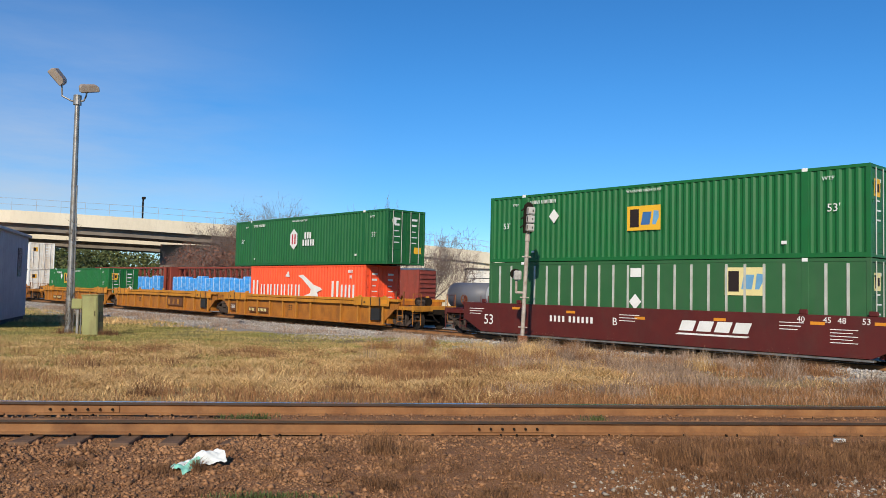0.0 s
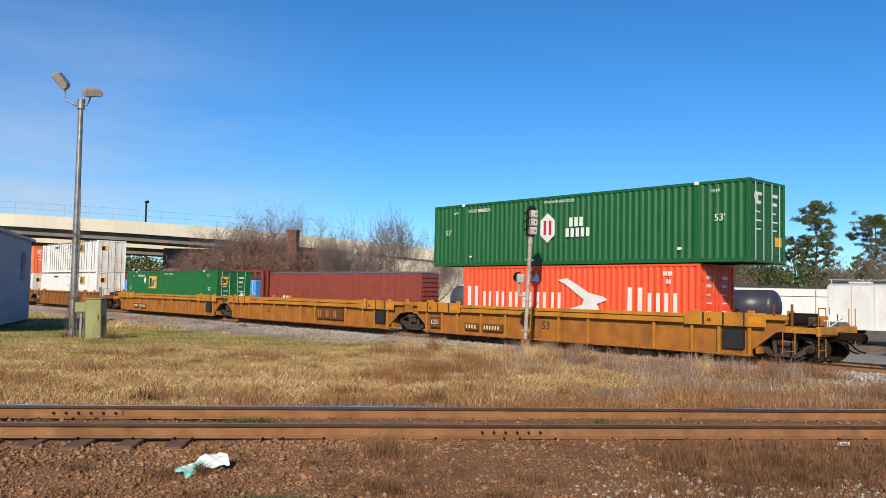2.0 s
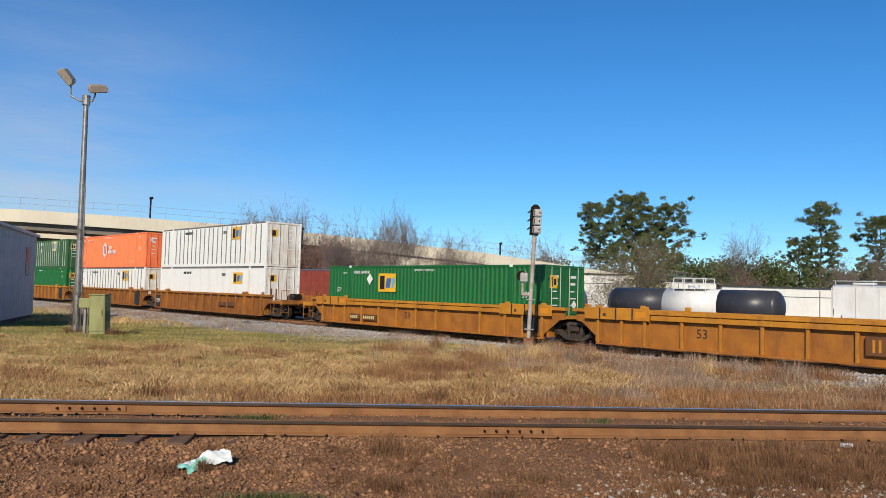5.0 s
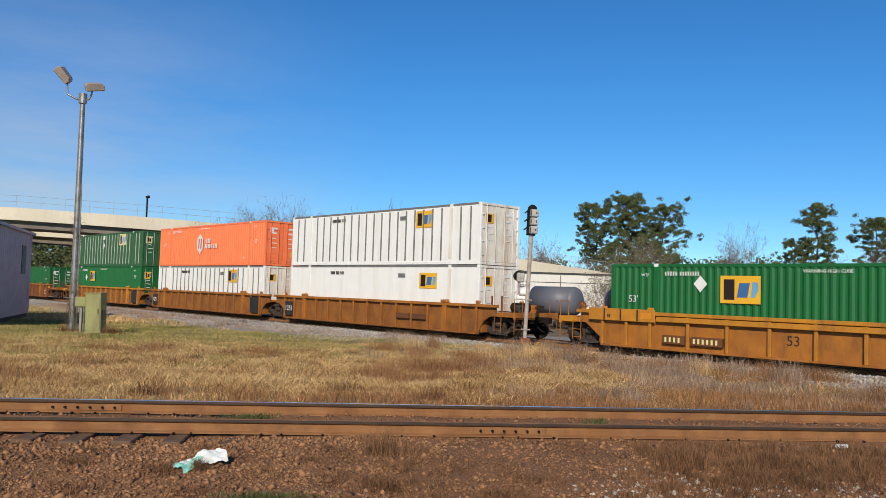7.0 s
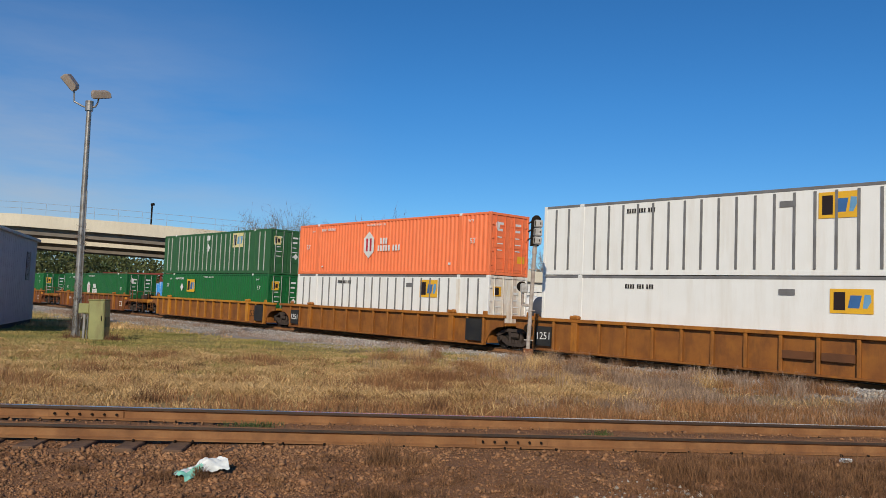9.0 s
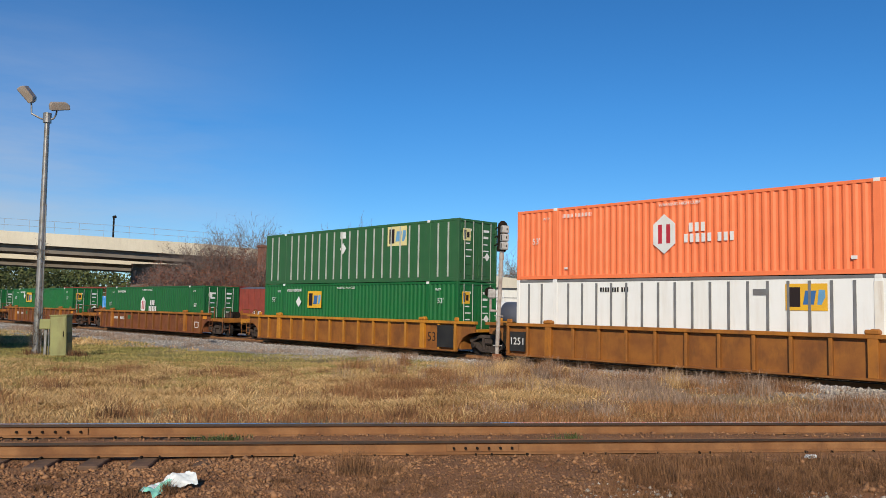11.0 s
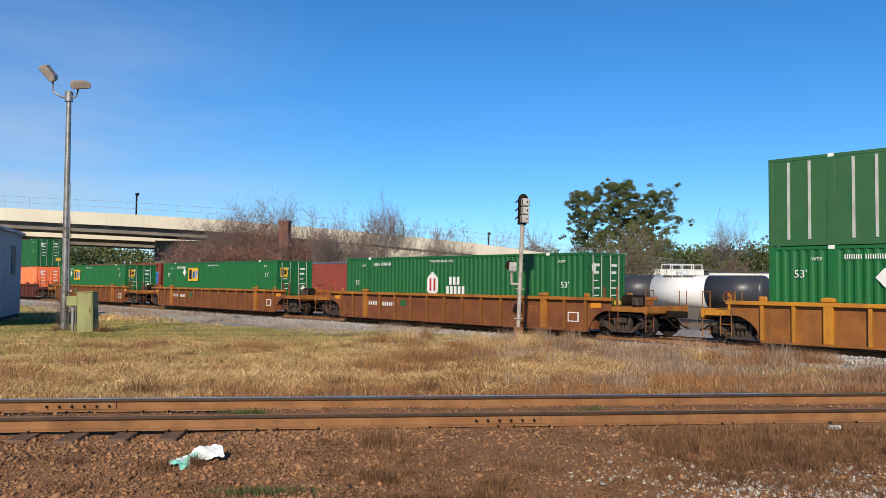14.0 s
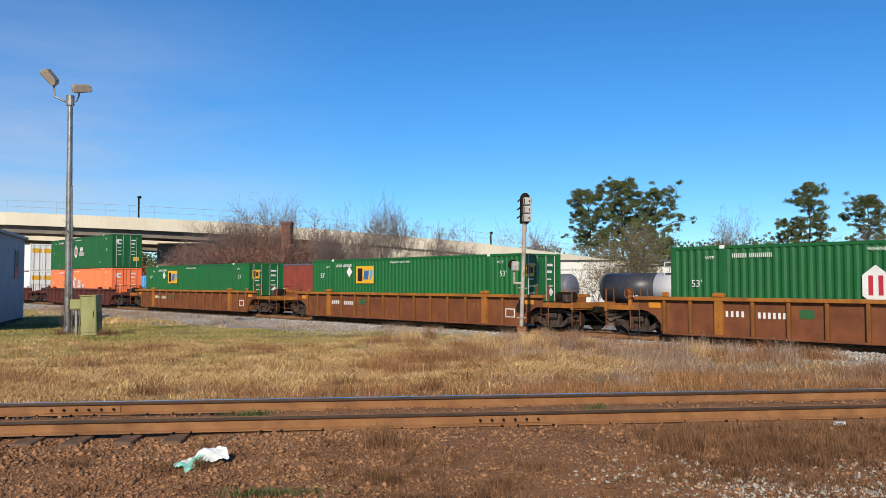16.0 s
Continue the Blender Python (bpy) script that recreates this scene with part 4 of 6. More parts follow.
        letter_bars(u, -5.85, 0.80, (4,), 0.20, white_mark, -1.478, pitch=0.19)
        letter_bars(u, -4.7, 0.78, (6,), 0.20, white_mark, -1.478, pitch=0.17)
        part("spec_panel", boxes((7.27, 7.81, -1.49, -1.46, 0.47, 0.85)), white_mark, u, "small white framed panel")
        part("spec_panel_centre", boxes((7.32, 7.76, -1.496, -1.489, 0.51, 0.81)), rust_car, u)
        part("defect_panel", boxes((-3.3, -2.85, -1.485, -1.46, 0.82, 1.10)), green_old, u, "faded green panel")
        for x in (-8.9, 8.4):
            part("reflector", boxes((x, x + 0.5, -1.49, -1.47, 1.05, 1.25)), orange_mark, u)
        container(lab, s0, 0.35, green_hub if "hexagon" in lab else green_new, "corrugated", marks=mk)
    # tail seen at the very end: maroon wagon with green over orange, then white with yellow bands
    well_unit("dull maroon well wagon carrying green over orange", -206.0, maroon_car, maroon_car, half=11.5)
    container("deep green corrugated container with white hexagon, stacked on orange", -206.0, 3.25, green_hub, "corrugated", marks=hub_marks(-0.8, 1.6, 1.25))
    container("orange corrugated container with white mark, in a maroon wagon", -206.0, 0.35, orange_hub, "corrugated", marks=hub_marks(-1.0, 1.5, 1.4, True))
    well_unit("dull maroon well wagon carrying white containers", -229.3, maroon_car, maroon_car, half=11.5)

    def bands(c, L, W, H):
        for y0, y1 in ((-1.05, -0.1), (0.1, 1.05)):
            part("yellow_band", boxes((L - 0.022, L - 0.018, y0, y1, H - 0.95, H - 0.5)), yellow_mark, c, "yellow band across the doors")
    for z in (0.35, 3.25):
        container("white container with a yellow band on its doors", -229.3, z, white_old, "corrugated", end_paint=white_old, marks=bands)


compose_train()


# ---- standing things of the near field ----
olive = mat("olive cabinet paint", (0.30, 0.30, 0.115), (0.25, 0.25, 0.10), 0.6, dirt=(0.16, 0.09, 0.04), dirt_amount=0.6, streak=4)
olive_dark = mat("dark olive cabinet side", (0.17, 0.18, 0.09), None, 0.6, dirt=GRIME, dirt_amount=0.5)
lamp_grey = mat("aged lamp housing", (0.36, 0.30, 0.25), (0.27, 0.22, 0.18), 0.6, 0.0)
glass_dull = mat("dull lens glass", (0.05, 0.05, 0.055), None, 0.15)
signal_grey = mat("aluminium signal paint", (0.52, 0.50, 0.47), (0.40, 0.38, 0.35), 0.55, 0.0, scale=4, dirt=(0.10, 0.08, 0.06), dirt_amount=0.6)
mast_rust = mat("rusty mast paint", (0.47, 0.42, 0.37), (0.33, 0.27, 0.22), 0.65, 0.0, scale=5, dirt=RUST, dirt_amount=0.45, streak=3)


def yard_lamp():
    gx, gy = -14.92, 33.0
    z0 = float(ground_z(np.array(gx), np.array(gy)))
    p = thing("yard_light", "galvanised pole with two tilted flood lights beside a cabinet", "light pole", pose(gx, gy, z0, 0, -0.4, 0))
    top = 9.55
    part("pole", rods(((0, 0, -0.3), (0, 0, top), 0.15, 0.095), seg=16), steel, p, "tapered galvanised steel pole")
    part("base_collar", rods(((0, 0, -0.2), (0, 0, 0.25), 0.19, 0.17), seg=16), steel, p)
    part("conduit", rods(((0.17, -0.02, 0), (0.12, -0.02, 6.0), 0.03)), steel, p)
    part("bracket_head", rods(((0, 0, top - 0.25), (0, 0, top + 0.15), 0.16), seg=12), steel, p)
    for sgn, x, z, tilt in ((-1, -0.85, 0.90, 48), (1, 0.46, 0.42, -10)):
        pts = [(0, top - 0.1), (sgn * 0.25, top - 0.08), (x * 0.75, top + 0.12), (x * 0.80, top + z - 0.12)]
        part("arm", rods(*[((a[0], 0, a[1]), (b[0], 0, b[1]), 0.035) for a, b in zip(pts, pts[1:])]), steel, p, "bent steel arm")
        bm = prism(bmesh.new(), [(-0.36, -0.12), (0.36, -0.12), (0.36, 0.06), (0.25, 0.17), (-0.28, 0.2), (-0.36, 0.1)], -0.27, 0.27)
        bmesh.ops.bevel(bm, geom=bm.edges[:], offset=0.02, segments=1, affect="EDGES")
        h = part("lamp_head", bm, lamp_grey, p, "weathered flood light housing")
        h.matrix_basis = pose(x, 0, top + z, 24 if sgn < 0 else 16, tilt, 28)
        g = part("lens", boxes((-0.31, 0.31, -0.22, 0.22, -0.135, -0.115)), glass_dull, h)
    rnd = random.Random(8)
    bm = bmesh.new()
    for k in range(420):
        a, z = rnd.uniform(0, 6.28), abs(rnd.gauss(0, 1.0)) if k % 5 < 3 else rnd.gauss(3.9, 0.35) if k % 5 == 3 else rnd.uniform(0, 4.4)
        b = a + rnd.uniform(-1, 1)
        r = rnd.uniform(0.15, 0.40)
        rod(bm, (0.14 * math.cos(a), 0.14 * math.sin(a), z), (r * math.cos(b), r * math.sin(b), z + rnd.uniform(-0.2, 0.35)), 0.008, 0.003, seg=3)
    part("dead_vine", bm, mat("dead vine", (0.12, 0.075, 0.05), None, 0.9), p, "dead vine stems clinging to the pole")


def cabinet():
    gx, gy = -13.85, 32.75
    z0 = float(ground_z(np.array(gx), np.array(gy)))
    c = thing("utility_cabinet", "olive green steel utility cabinet leaning at the foot of a pole", "cabinet", pose(gx, gy, z0, 0, -2.0, 7))
    part("body", boxes((-0.30, 0.30, -0.40, 0.40, 0, 1.55), bevel=0.02), olive, c)
    part("lid", boxes((-0.33, 0.33, -0.43, 0.43, 1.55, 1.60), bevel=0.015), olive, c)
    part("door", boxes((-0.26, 0.26, -0.418, -0.40, 0.12, 1.47), bevel=0.006), olive, c)
    part("handle", rods(((0.2, -0.43, 0.75), (0.2, -0.43, 0.95), 0.015)), truck_mat, c)
    part("side_vent", boxes((0.30, 0.33, -0.25, 0.25, 0.5, 0.9)), olive_dark, c)
    m = thing("meter_box", "small rust-streaked olive meter box on a post beside the pole", "electrical box", pose(gx - 0.60, gy - 0.05, z0, 0, 0, 4))
    part("box", boxes((-0.22, 0.22, -0.14, 0.14, 1.02, 1.42), bevel=0.02), olive, m)
    part("cover", boxes((-0.18, 0.18, -0.155, -0.14, 1.06, 1.38), bevel=0.005), olive, m)
    part("post", boxes((-0.05, 0.05, -0.05, 0.05, -0.05, 1.02), bevel=0.01), steel, m)
    part("conduit", rods(((0.12, 0, 0), (0.12, 0, 1.02), 0.025)), steel, m)


def signal():
    gx, gy = 3.20, 31.8
    z0 = float(ground_z(np.array(gx), np.array(gy)))
    k9 = 0.922
    s = thing("railway_signal", "old three-light railway signal on a leaning rusty mast", "railway signal", pose(gx, gy, z0, 0.6, 2.0, 0))
    part("base", boxes((-0.2, 0.2, -0.2, 0.2, 0, 0.42), bevel=0.03), rust_car, s, "rusty mast foot")
    part("mast", rods(((0, 0, 0.3), (0, 0, 4.7), 0.085), seg=14), mast_rust, s, "patchy grey and rust mast tube")
    for z in (0.75, 2.0, 3.72):
        part("collar", rods(((0, 0, z), (0, 0, z + 0.05), 0.12), seg=14), mast_rust, s)
        part("collar_lug", boxes((-0.19, 0.19, -0.03, 0.03, z + 0.005, z + 0.045)), mast_rust, s)
    part("neck", rods(((0, 0, 4.4), (0, 0, 4.78), 0.11, 0.09), seg=14), mast_rust, s)
    outline = [(-0.20, 4.74), (0.14, 4.74), (0.20, 4.86), (0.20, 5.82), (0.15, 5.96), (0.04, 6.05), (-0.08, 6.05), (-0.19, 5.94), (-0.22, 5.80)]
    h = part("signal_head", prism(bmesh.new(), outline, -0.05, 0.07), truck_mat, s, "dark upright signal backboard with a rounded top")
    h.matrix_basis = pose(0, 0, 0, 0, 0, 12)
    for k in range(3):
        z = 4.97 + k * 0.355
        u = part("lamp_unit", boxes((-0.13, 0.19, -0.30, -0.052, z - 0.16, z + 0.16), bevel=0.03), signal_grey, h, "grey signal lamp housing")
        part("lamp_door", boxes((-0.09, 0.15, -0.318, -0.302, z - 0.12, z + 0.12), bevel=0.006), signal_grey, h)
        part("latch", boxes((0.06, 0.10, -0.335, -0.319, z - 0.04, z + 0.05)), truck_mat, h, "small dark latch")
        part("hinge", rods(((-0.14, -0.31, z - 0.1), (-0.14, -0.31, z + 0.1), 0.014), seg=6), truck_mat, h)
        part("visor", prism(bmesh.new(), [(-0.33, z + 0.02), (-0.21, z + 0.12), (-0.21, z + 0.09), (-0.32, z - 0.02)], -0.10, 0.10), truck_mat, h, "black signal visor")
    part("arm", rods(((0, 0, 2.22), (-0.36, 0, 2.22), 0.055), ((-0.36, 0, 2.20), (-0.38, 0, 2.78), 0.055), seg=10), mast_rust, s, "bent pipe arm")
    part("lower_lamp", boxes((-0.50, -0.18, -0.17, 0.13, 2.74, 3.14), bevel=0.05), signal_grey, s, "small pale dwarf lamp case")
    part("lower_backboard", rods(((-0.42, 0.14, 3.0), (-0.42, 0.17, 3.0), 0.22), seg=20), truck_mat, s, "round dark backboard")
    part("lower_visor", rods(((-0.42, 0.17, 3.0), (-0.43, 0.36, 3.0), 0.14), seg=14), truck_mat, s)
    for o in {o.data for o in s.children_recursive}:
        o.transform(Matrix.Scale(k9, 4))
    for o in s.children_recursive:
        o.location *= k9


yard_lamp()
cabinet()
signal()


# ---- white shed at the field's edge ----
def shed():
    # white siding whose blue-grey tone holds the shade on the visible wall
    wall = mat("shade-greyed shed siding", (0.42, 0.43, 0.47), (0.37, 0.38, 0.42), 0.7, scale=0.7, dirt=(0.30, 0.30, 0.32), dirt_amount=0.35, streak=4)
    roofm = mat("shed roof metal", (0.35, 0.36, 0.38), None, 0.5)
    b = thing("shed", "white sided shed with a low roof and one barred window", "shed", pose(-24.6, 48.3, -0.4, 0, 0, -71.9))
    L, W, H = 14.0, 5.0, 4.9
    x1 = 14.0
    bm = boxes((x1 - L, x1, 0, 0.12, 0.35, H), (x1 - L, x1, -W - 0.12, -W, 0.35, H), (x1 - 0.12, x1, -W, 0, 0.35, H), (x1 - L, x1 - L + 0.12, -W, 0, 0.35, H))
    part("wall", bm, wall, b)
    # solid near-black strip in place of the shade below the walls
    part("skirt", boxes((x1 - L + 0.1, x1 - 0.1, -W + 0.1, 0.05, 0, 0.37)), mat("shed base shade", (0.05, 0.05, 0.055), None, 0.9), b, "solid dark strip for the shade under the shed")
    part("roof", boxes((x1 - L - 0.15, x1 + 0.15, -W - 0.3, 0.3, H, H + 0.16), bevel=0.02), roofm, b)
    for k in range(28):
        x = x1 - L + 0.5 * k + 0.25
        part("siding_seam", boxes((x - 0.012, x + 0.012, 0.12, 0.13, 0.4, H - 0.05)), wall, b)
    w = part("window", boxes((2.0, 3.2, 0.11, 0.14, 2.6, 4.2)), glass_dull, b, "tall narrow barred window")
    for k in range(5):
        part("window_bar", rods(((2.1 + 0.25 * k, 0.16, 2.6), (2.1 + 0.25 * k, 0.16, 4.2), 0.012)), wall, w)


shed()


# ---- overpass behind the yard ----
def far_point(px_dir, depth, z):
    return Vector((px_dir * depth, depth, z))


def overpass(off, lower, label):
    """A long road bridge that comes down to a walled ramp; off: metres behind the front edge."""
    # direction ratio x/y, depth, top of parapet
    line = [(-0.95, 108, 11.6), (-0.70, 107, 11.4), (-0.53, 106, 11.15), (-0.38, 108, 10.65), (-0.26, 111, 10.2), (-0.12, 114, 9.2), (0.045, 118, 7.75), (0.13, 121, 6.6), (0.22, 125, 5.35), (0.30, 130, 4.4), (0.38, 136, 2.8)]
    b = thing("overpass", label, "bridge", kind="")
    pts = [far_point(r, d * 1.07 + off, 1.976 + (z - 1.976) * 1.07 - lower) for r, d, z in line]

    def ribbon(name, z0, z1, depth0, depth1, material, upto=len(pts), lab="", start=0):
        bm = bmesh.new()
        q = pts[start:upto]
        rows = []
        for i, p in enumerate(q):
            t = (q[min(i + 1, len(q) - 1)] - q[max(i - 1, 0)]).normalized()
            n = Vector((-t.y, t.x, 0)).normalized()
            za = p.z + z0 if z0 is not None else -1.6
            rows.append([bm.verts.new((p.x + n.x * dd, p.y + n.y * dd, zz)) for dd, zz in ((depth0, za), (depth1, za), (depth1, p.z + z1), (depth0, p.z + z1))])
        for a, c in zip(rows, rows[1:]):
            for i in range(4):
                j = (i + 1) % 4
                bm.faces.new((a[i], c[i], c[j], a[j]))
        bm.faces.new(rows[0]), bm.faces.new(rows[-1][::-1])
        bmesh.ops.recalc_face_normals(bm, faces=bm.faces[:])
        return part(name, bm, material, b, lab)

    ribbon("parapet", -1.75, 0.0, 0.0, 0.35, concrete, lab="cream concrete parapet and deck edge")
    ribbon("parapet", -0.9, 0.0, 10.65, 11.0, concrete)
    ribbon("deck", -1.72, -0.95, 0.36, 10.64, concrete)
    # under-deck shade is painted into girders, abutment and piers
    ribbon("girder", -2.75, -1.72, 0.9, 10.0, concrete_shaded, 6, "deep girders under the deck, shade put in their colour")
    ribbon("ramp_wall", None, -1.74, 0.5, 10.4, concrete, lab="cream retaining wall of the ramp", start=5)
    part("abutment", boxes((pts[4].x - 11.5, pts[5].x + 1, pts[5].y + 1.0, pts[5].y + 9, -1.6, pts[5].z - 1.8)), concrete_shaded, b, "abutment with shade put in its dark colour")
    for r in (1, ):
        p = pts[r]
        for k in range(3):
            part("pier", boxes((p.x - 0.6 - 3, p.x + 0.6 - 3, p.y + 1.5 + 3.4 * k, p.y + 2.6 + 3.4 * k, -1.6, p.z - 2.7), bevel=0.08), concrete_shaded, b)
    if off == 0:
        # chain-link fence on the parapet
        bm = bmesh.new()
        tops = []
        for a, c in zip(pts, pts[1:]):
            n = max(2, int((c - a).length / 3.0))
            for k in range(n):
                p = a.lerp(c, k / n) + Vector((0, 0.2, 0))
                rod(bm, p, p + Vector((0, 0, 1.7)), 0.026, seg=5)
                tops.append(p)
        for a, c in zip(tops, tops[1:]):
            for z in (0.85, 1.7):
                rod(bm, a + Vector((0, 0, z)), c + Vector((0, 0, z)), 0.022, seg=4)
            if a.x > -2:
                for k in range(8):
                    rod(bm, a + Vector((0, 0, 0.2 * k + 0.15)), c + Vector((0, 0, 0.2 * k + 0.15)), 0.010, seg=3)
                    p = a.lerp(c, k / 8)
                    rod(bm, p, p + Vector((0, 0, 1.7)), 0.010, seg=3)
        part("fence", bm, mat("fence wire", (0.60, 0.60, 0.60), None, 0.5, 0.5), b, "thin chain-link fence")
        for r, d, z, h in ((-0.368, 108.5, 10.6, 2.9), (0.064, 119, 6.9, 2.4)):
            p = far_point(r, d * 1.07 + 0.3, 1.976 + (z - 1.976) * 1.07)
            part("fence_pole", rods((p, p + Vector((0, 0, h)), 0.13), (p + Vector((-0.15, 0, h)), p + Vector((0.3, 0, h + 0.1)), 0.2)), truck_mat, b, "dark lamp post on the bridge")
    return b


overpass(0, 0, "cream concrete road overpass with chain-link fence, sloping to the ground")
overpass(17, 1.15, "second cream concrete road overpass behind the first")


# ---- parked freight cars on the yard track ----
PARK_YAW = -40.4
PARK_SCALE = 0.82
PARK_RAIL = -0.75


def parked(s, z=PARK_RAIL):
    a = radians(PARK_YAW)
    return pose(3.28 + PARK_SCALE * s * math.cos(a), 73.8 + PARK_SCALE * s * math.sin(a), z, 0, 0, PARK_YAW)


def sized(c):
    """Bring a parked car, drawn to a round length, to its true size."""
    for me in {o.data for o in c.children_recursive}:
        me.transform(Matrix.Scale(PARK_SCALE, 4))
    for o in c.children_recursive:
        o.location *= PARK_SCALE


box_red = mat("dull red boxcar paint", (0.29, 0.058, 0.036), (0.24, 0.048, 0.032), 0.6, dirt=GRIME, dirt_amount=0.4, streak=4)
tank_dark = mat("dark slate tank paint", (0.040, 0.042, 0.052), (0.034, 0.036, 0.044), 0.4, scale=0.6, dirt=(0.10, 0.09, 0.08), dirt_amount=0.4, streak=4)
tank_slate = mat("slate grey tank paint", (0.13, 0.135, 0.16), (0.11, 0.115, 0.135), 0.5, scale=0.6, dirt=(0.16, 0.15, 0.14), dirt_amount=0.4, streak=4)
tank_white = mat("white tank paint", (0.76, 0.76, 0.74), (0.68, 0.67, 0.64), 0.45, scale=0.6, dirt=(0.45, 0.40, 0.34), dirt_amount=0.35, streak=5)
tarp_blue = mat("blue wrap sheet", (0.05, 0.33, 0.78), (0.03, 0.23, 0.62), 0.45, scale=1.6, bump=0.4, dirt=(0.45, 0.62, 0.80), dirt_amount=0.5, streak=0.5)
PARKED_WHEELS = []


def parked_track():
    tr = thing("yard_track", "yard track with parked freight cars", "railway track", parked(0), kind="structure")
    for y in (-0.753, 0.753):
        rail_run("rail", tr, -125, 66, y, -0.173, "dull steel rail")


def boxcar():
    c = thing("boxcar", "long dull red boxcar with a ribbed end, parked", "rail wagon", parked(-21.2))
    L, H = 13.9, 5.75
    part("underframe", boxes((-L, L, -1.4, 1.4, 0.85, 1.1)), truck_mat, c)
    part("side_wall", boxes((-L, L, -1.52, -1.47, 1.05, H - 0.15)), box_red, c)
    part("side_wall", boxes((-L, L, 1.47, 1.52, 1.05, H - 0.15)), box_red, c)
    part("roof", prism(bmesh.new(), [(-1.56, H - 0.16), (1.56, H - 0.16), (0.8, H + 0.02), (0, H + 0.08), (-0.8, H + 0.02)], -L - 0.05, L + 0.05), steel, c, "pale metal roof").matrix_basis = pose(0, 0, 0, 0, 0, 90)
    for sx in (-1, 1):
        part("end_wall", boxes((*sorted((sx * L, sx * (L - 0.06))), -1.5, 1.5, 1.05, H - 0.15)), box_red, c)
        for k in range(8):
            z = 1.4 + k * 0.52
            part("end_rib", boxes((*sorted((sx * L, sx * (L + 0.1))), -1.35, 1.35, z, z + 0.3), bevel=0.06), box_red, c)
        part("corner_post", boxes((*sorted((sx * (L + 0.02), sx * (L - 0.1))), -1.54, -1.40, 1.0, H - 0.1)), box_red, c)
        bogie(c, sx * (L - 3.2), PARKED_WHEELS)
    for k in range(23):
        x = -L + 0.6 + k * (2 * L - 1.2) / 22
        part("side_post", boxes((x - 0.05, x + 0.05, -1.56, -1.51, 1.1, H - 0.2)), box_red, c)
    part("door", boxes((-2.4, 2.4, -1.60, -1.56, 1.1, H - 0.3), bevel=0.02), box_red, c, "sliding boxcar door")
    letter_bars(c, -11, 2.2, (2, 4), 0.4, white_mark, -1.565)
    sized(c)


def centre_beam(s, loaded):
    c = thing("centrebeam_flatcar", "maroon centre-beam flatcar loaded with blue wrapped lumber" if loaded else "empty maroon centre-beam flatcar", "rail wagon", parked(s))
    L, H = 11.2, 6.0
    part("deck", boxes((-L, L, -1.4, 1.4, 1.0, 1.2), bevel=0.02), box_red, c)
    part("top_beam", boxes((-L, L, -0.35, 0.35, H - 0.25, H), bevel=0.03), box_red, c)
    for k in range(17):
        x = -L + 0.5 + k * (2 * L - 1) / 16
        part("beam_post", boxes((x - 0.09, x + 0.09, -0.12, 0.12, 1.2, H - 0.24)), box_red, c)
    for k in range(0, 16, 2):
        x = -L + 0.5 + k * (2 * L - 1) / 16
        part("brace", rods(((x, 0, 4.0), (x + 1.3, 0, H - 0.3), 0.06)), box_red, c)
    for sx in (-1, 1):
        part("bulkhead", boxes((*sorted((sx * L, sx * (L - 0.22))), -1.5, 1.5, 1.2, H), bevel=0.02), box_red, c, "tall end bulkhead")
        for y in (-1.3, -0.5, 0.5, 1.3):
            part("bulkhead_rib", boxes((*sorted((sx * L, sx * (L + 0.16))), y - 0.08, y + 0.08, 1.2, H - 0.1)), box_red, c)
        bogie(c, sx * (L - 1.8), PARKED_WHEELS)
    sized(c)
    if loaded:
        rnd = random.Random(3)
        x = -L + 0.5
        while x < L - 2.6:
            w = rnd.uniform(1.9, 2.6)
            lp = thing("lumber_pack", "stack of lumber wrapped in blue sheet with white straps", "lumber", parked(s) @ pose(x * PARK_SCALE, 0, 1.2 * PARK_SCALE), "lumber on the flatcar")
            h = rnd.uniform(3.05, 3.45)
            bm = boxes((0.03, w - 0.06, -1.4, -0.3, 0.0, h), bevel=0.14)
            part("wrap", bm, tarp_blue, lp)
            for k in range(2):
                xs = 0.5 + k * (w - 1.1)
                part("strap", boxes((xs, xs + 0.05, -1.412, -0.29, 0.1, h + 0.008)), white_mark, lp, "white strap")
            sized(lp)
            x += w


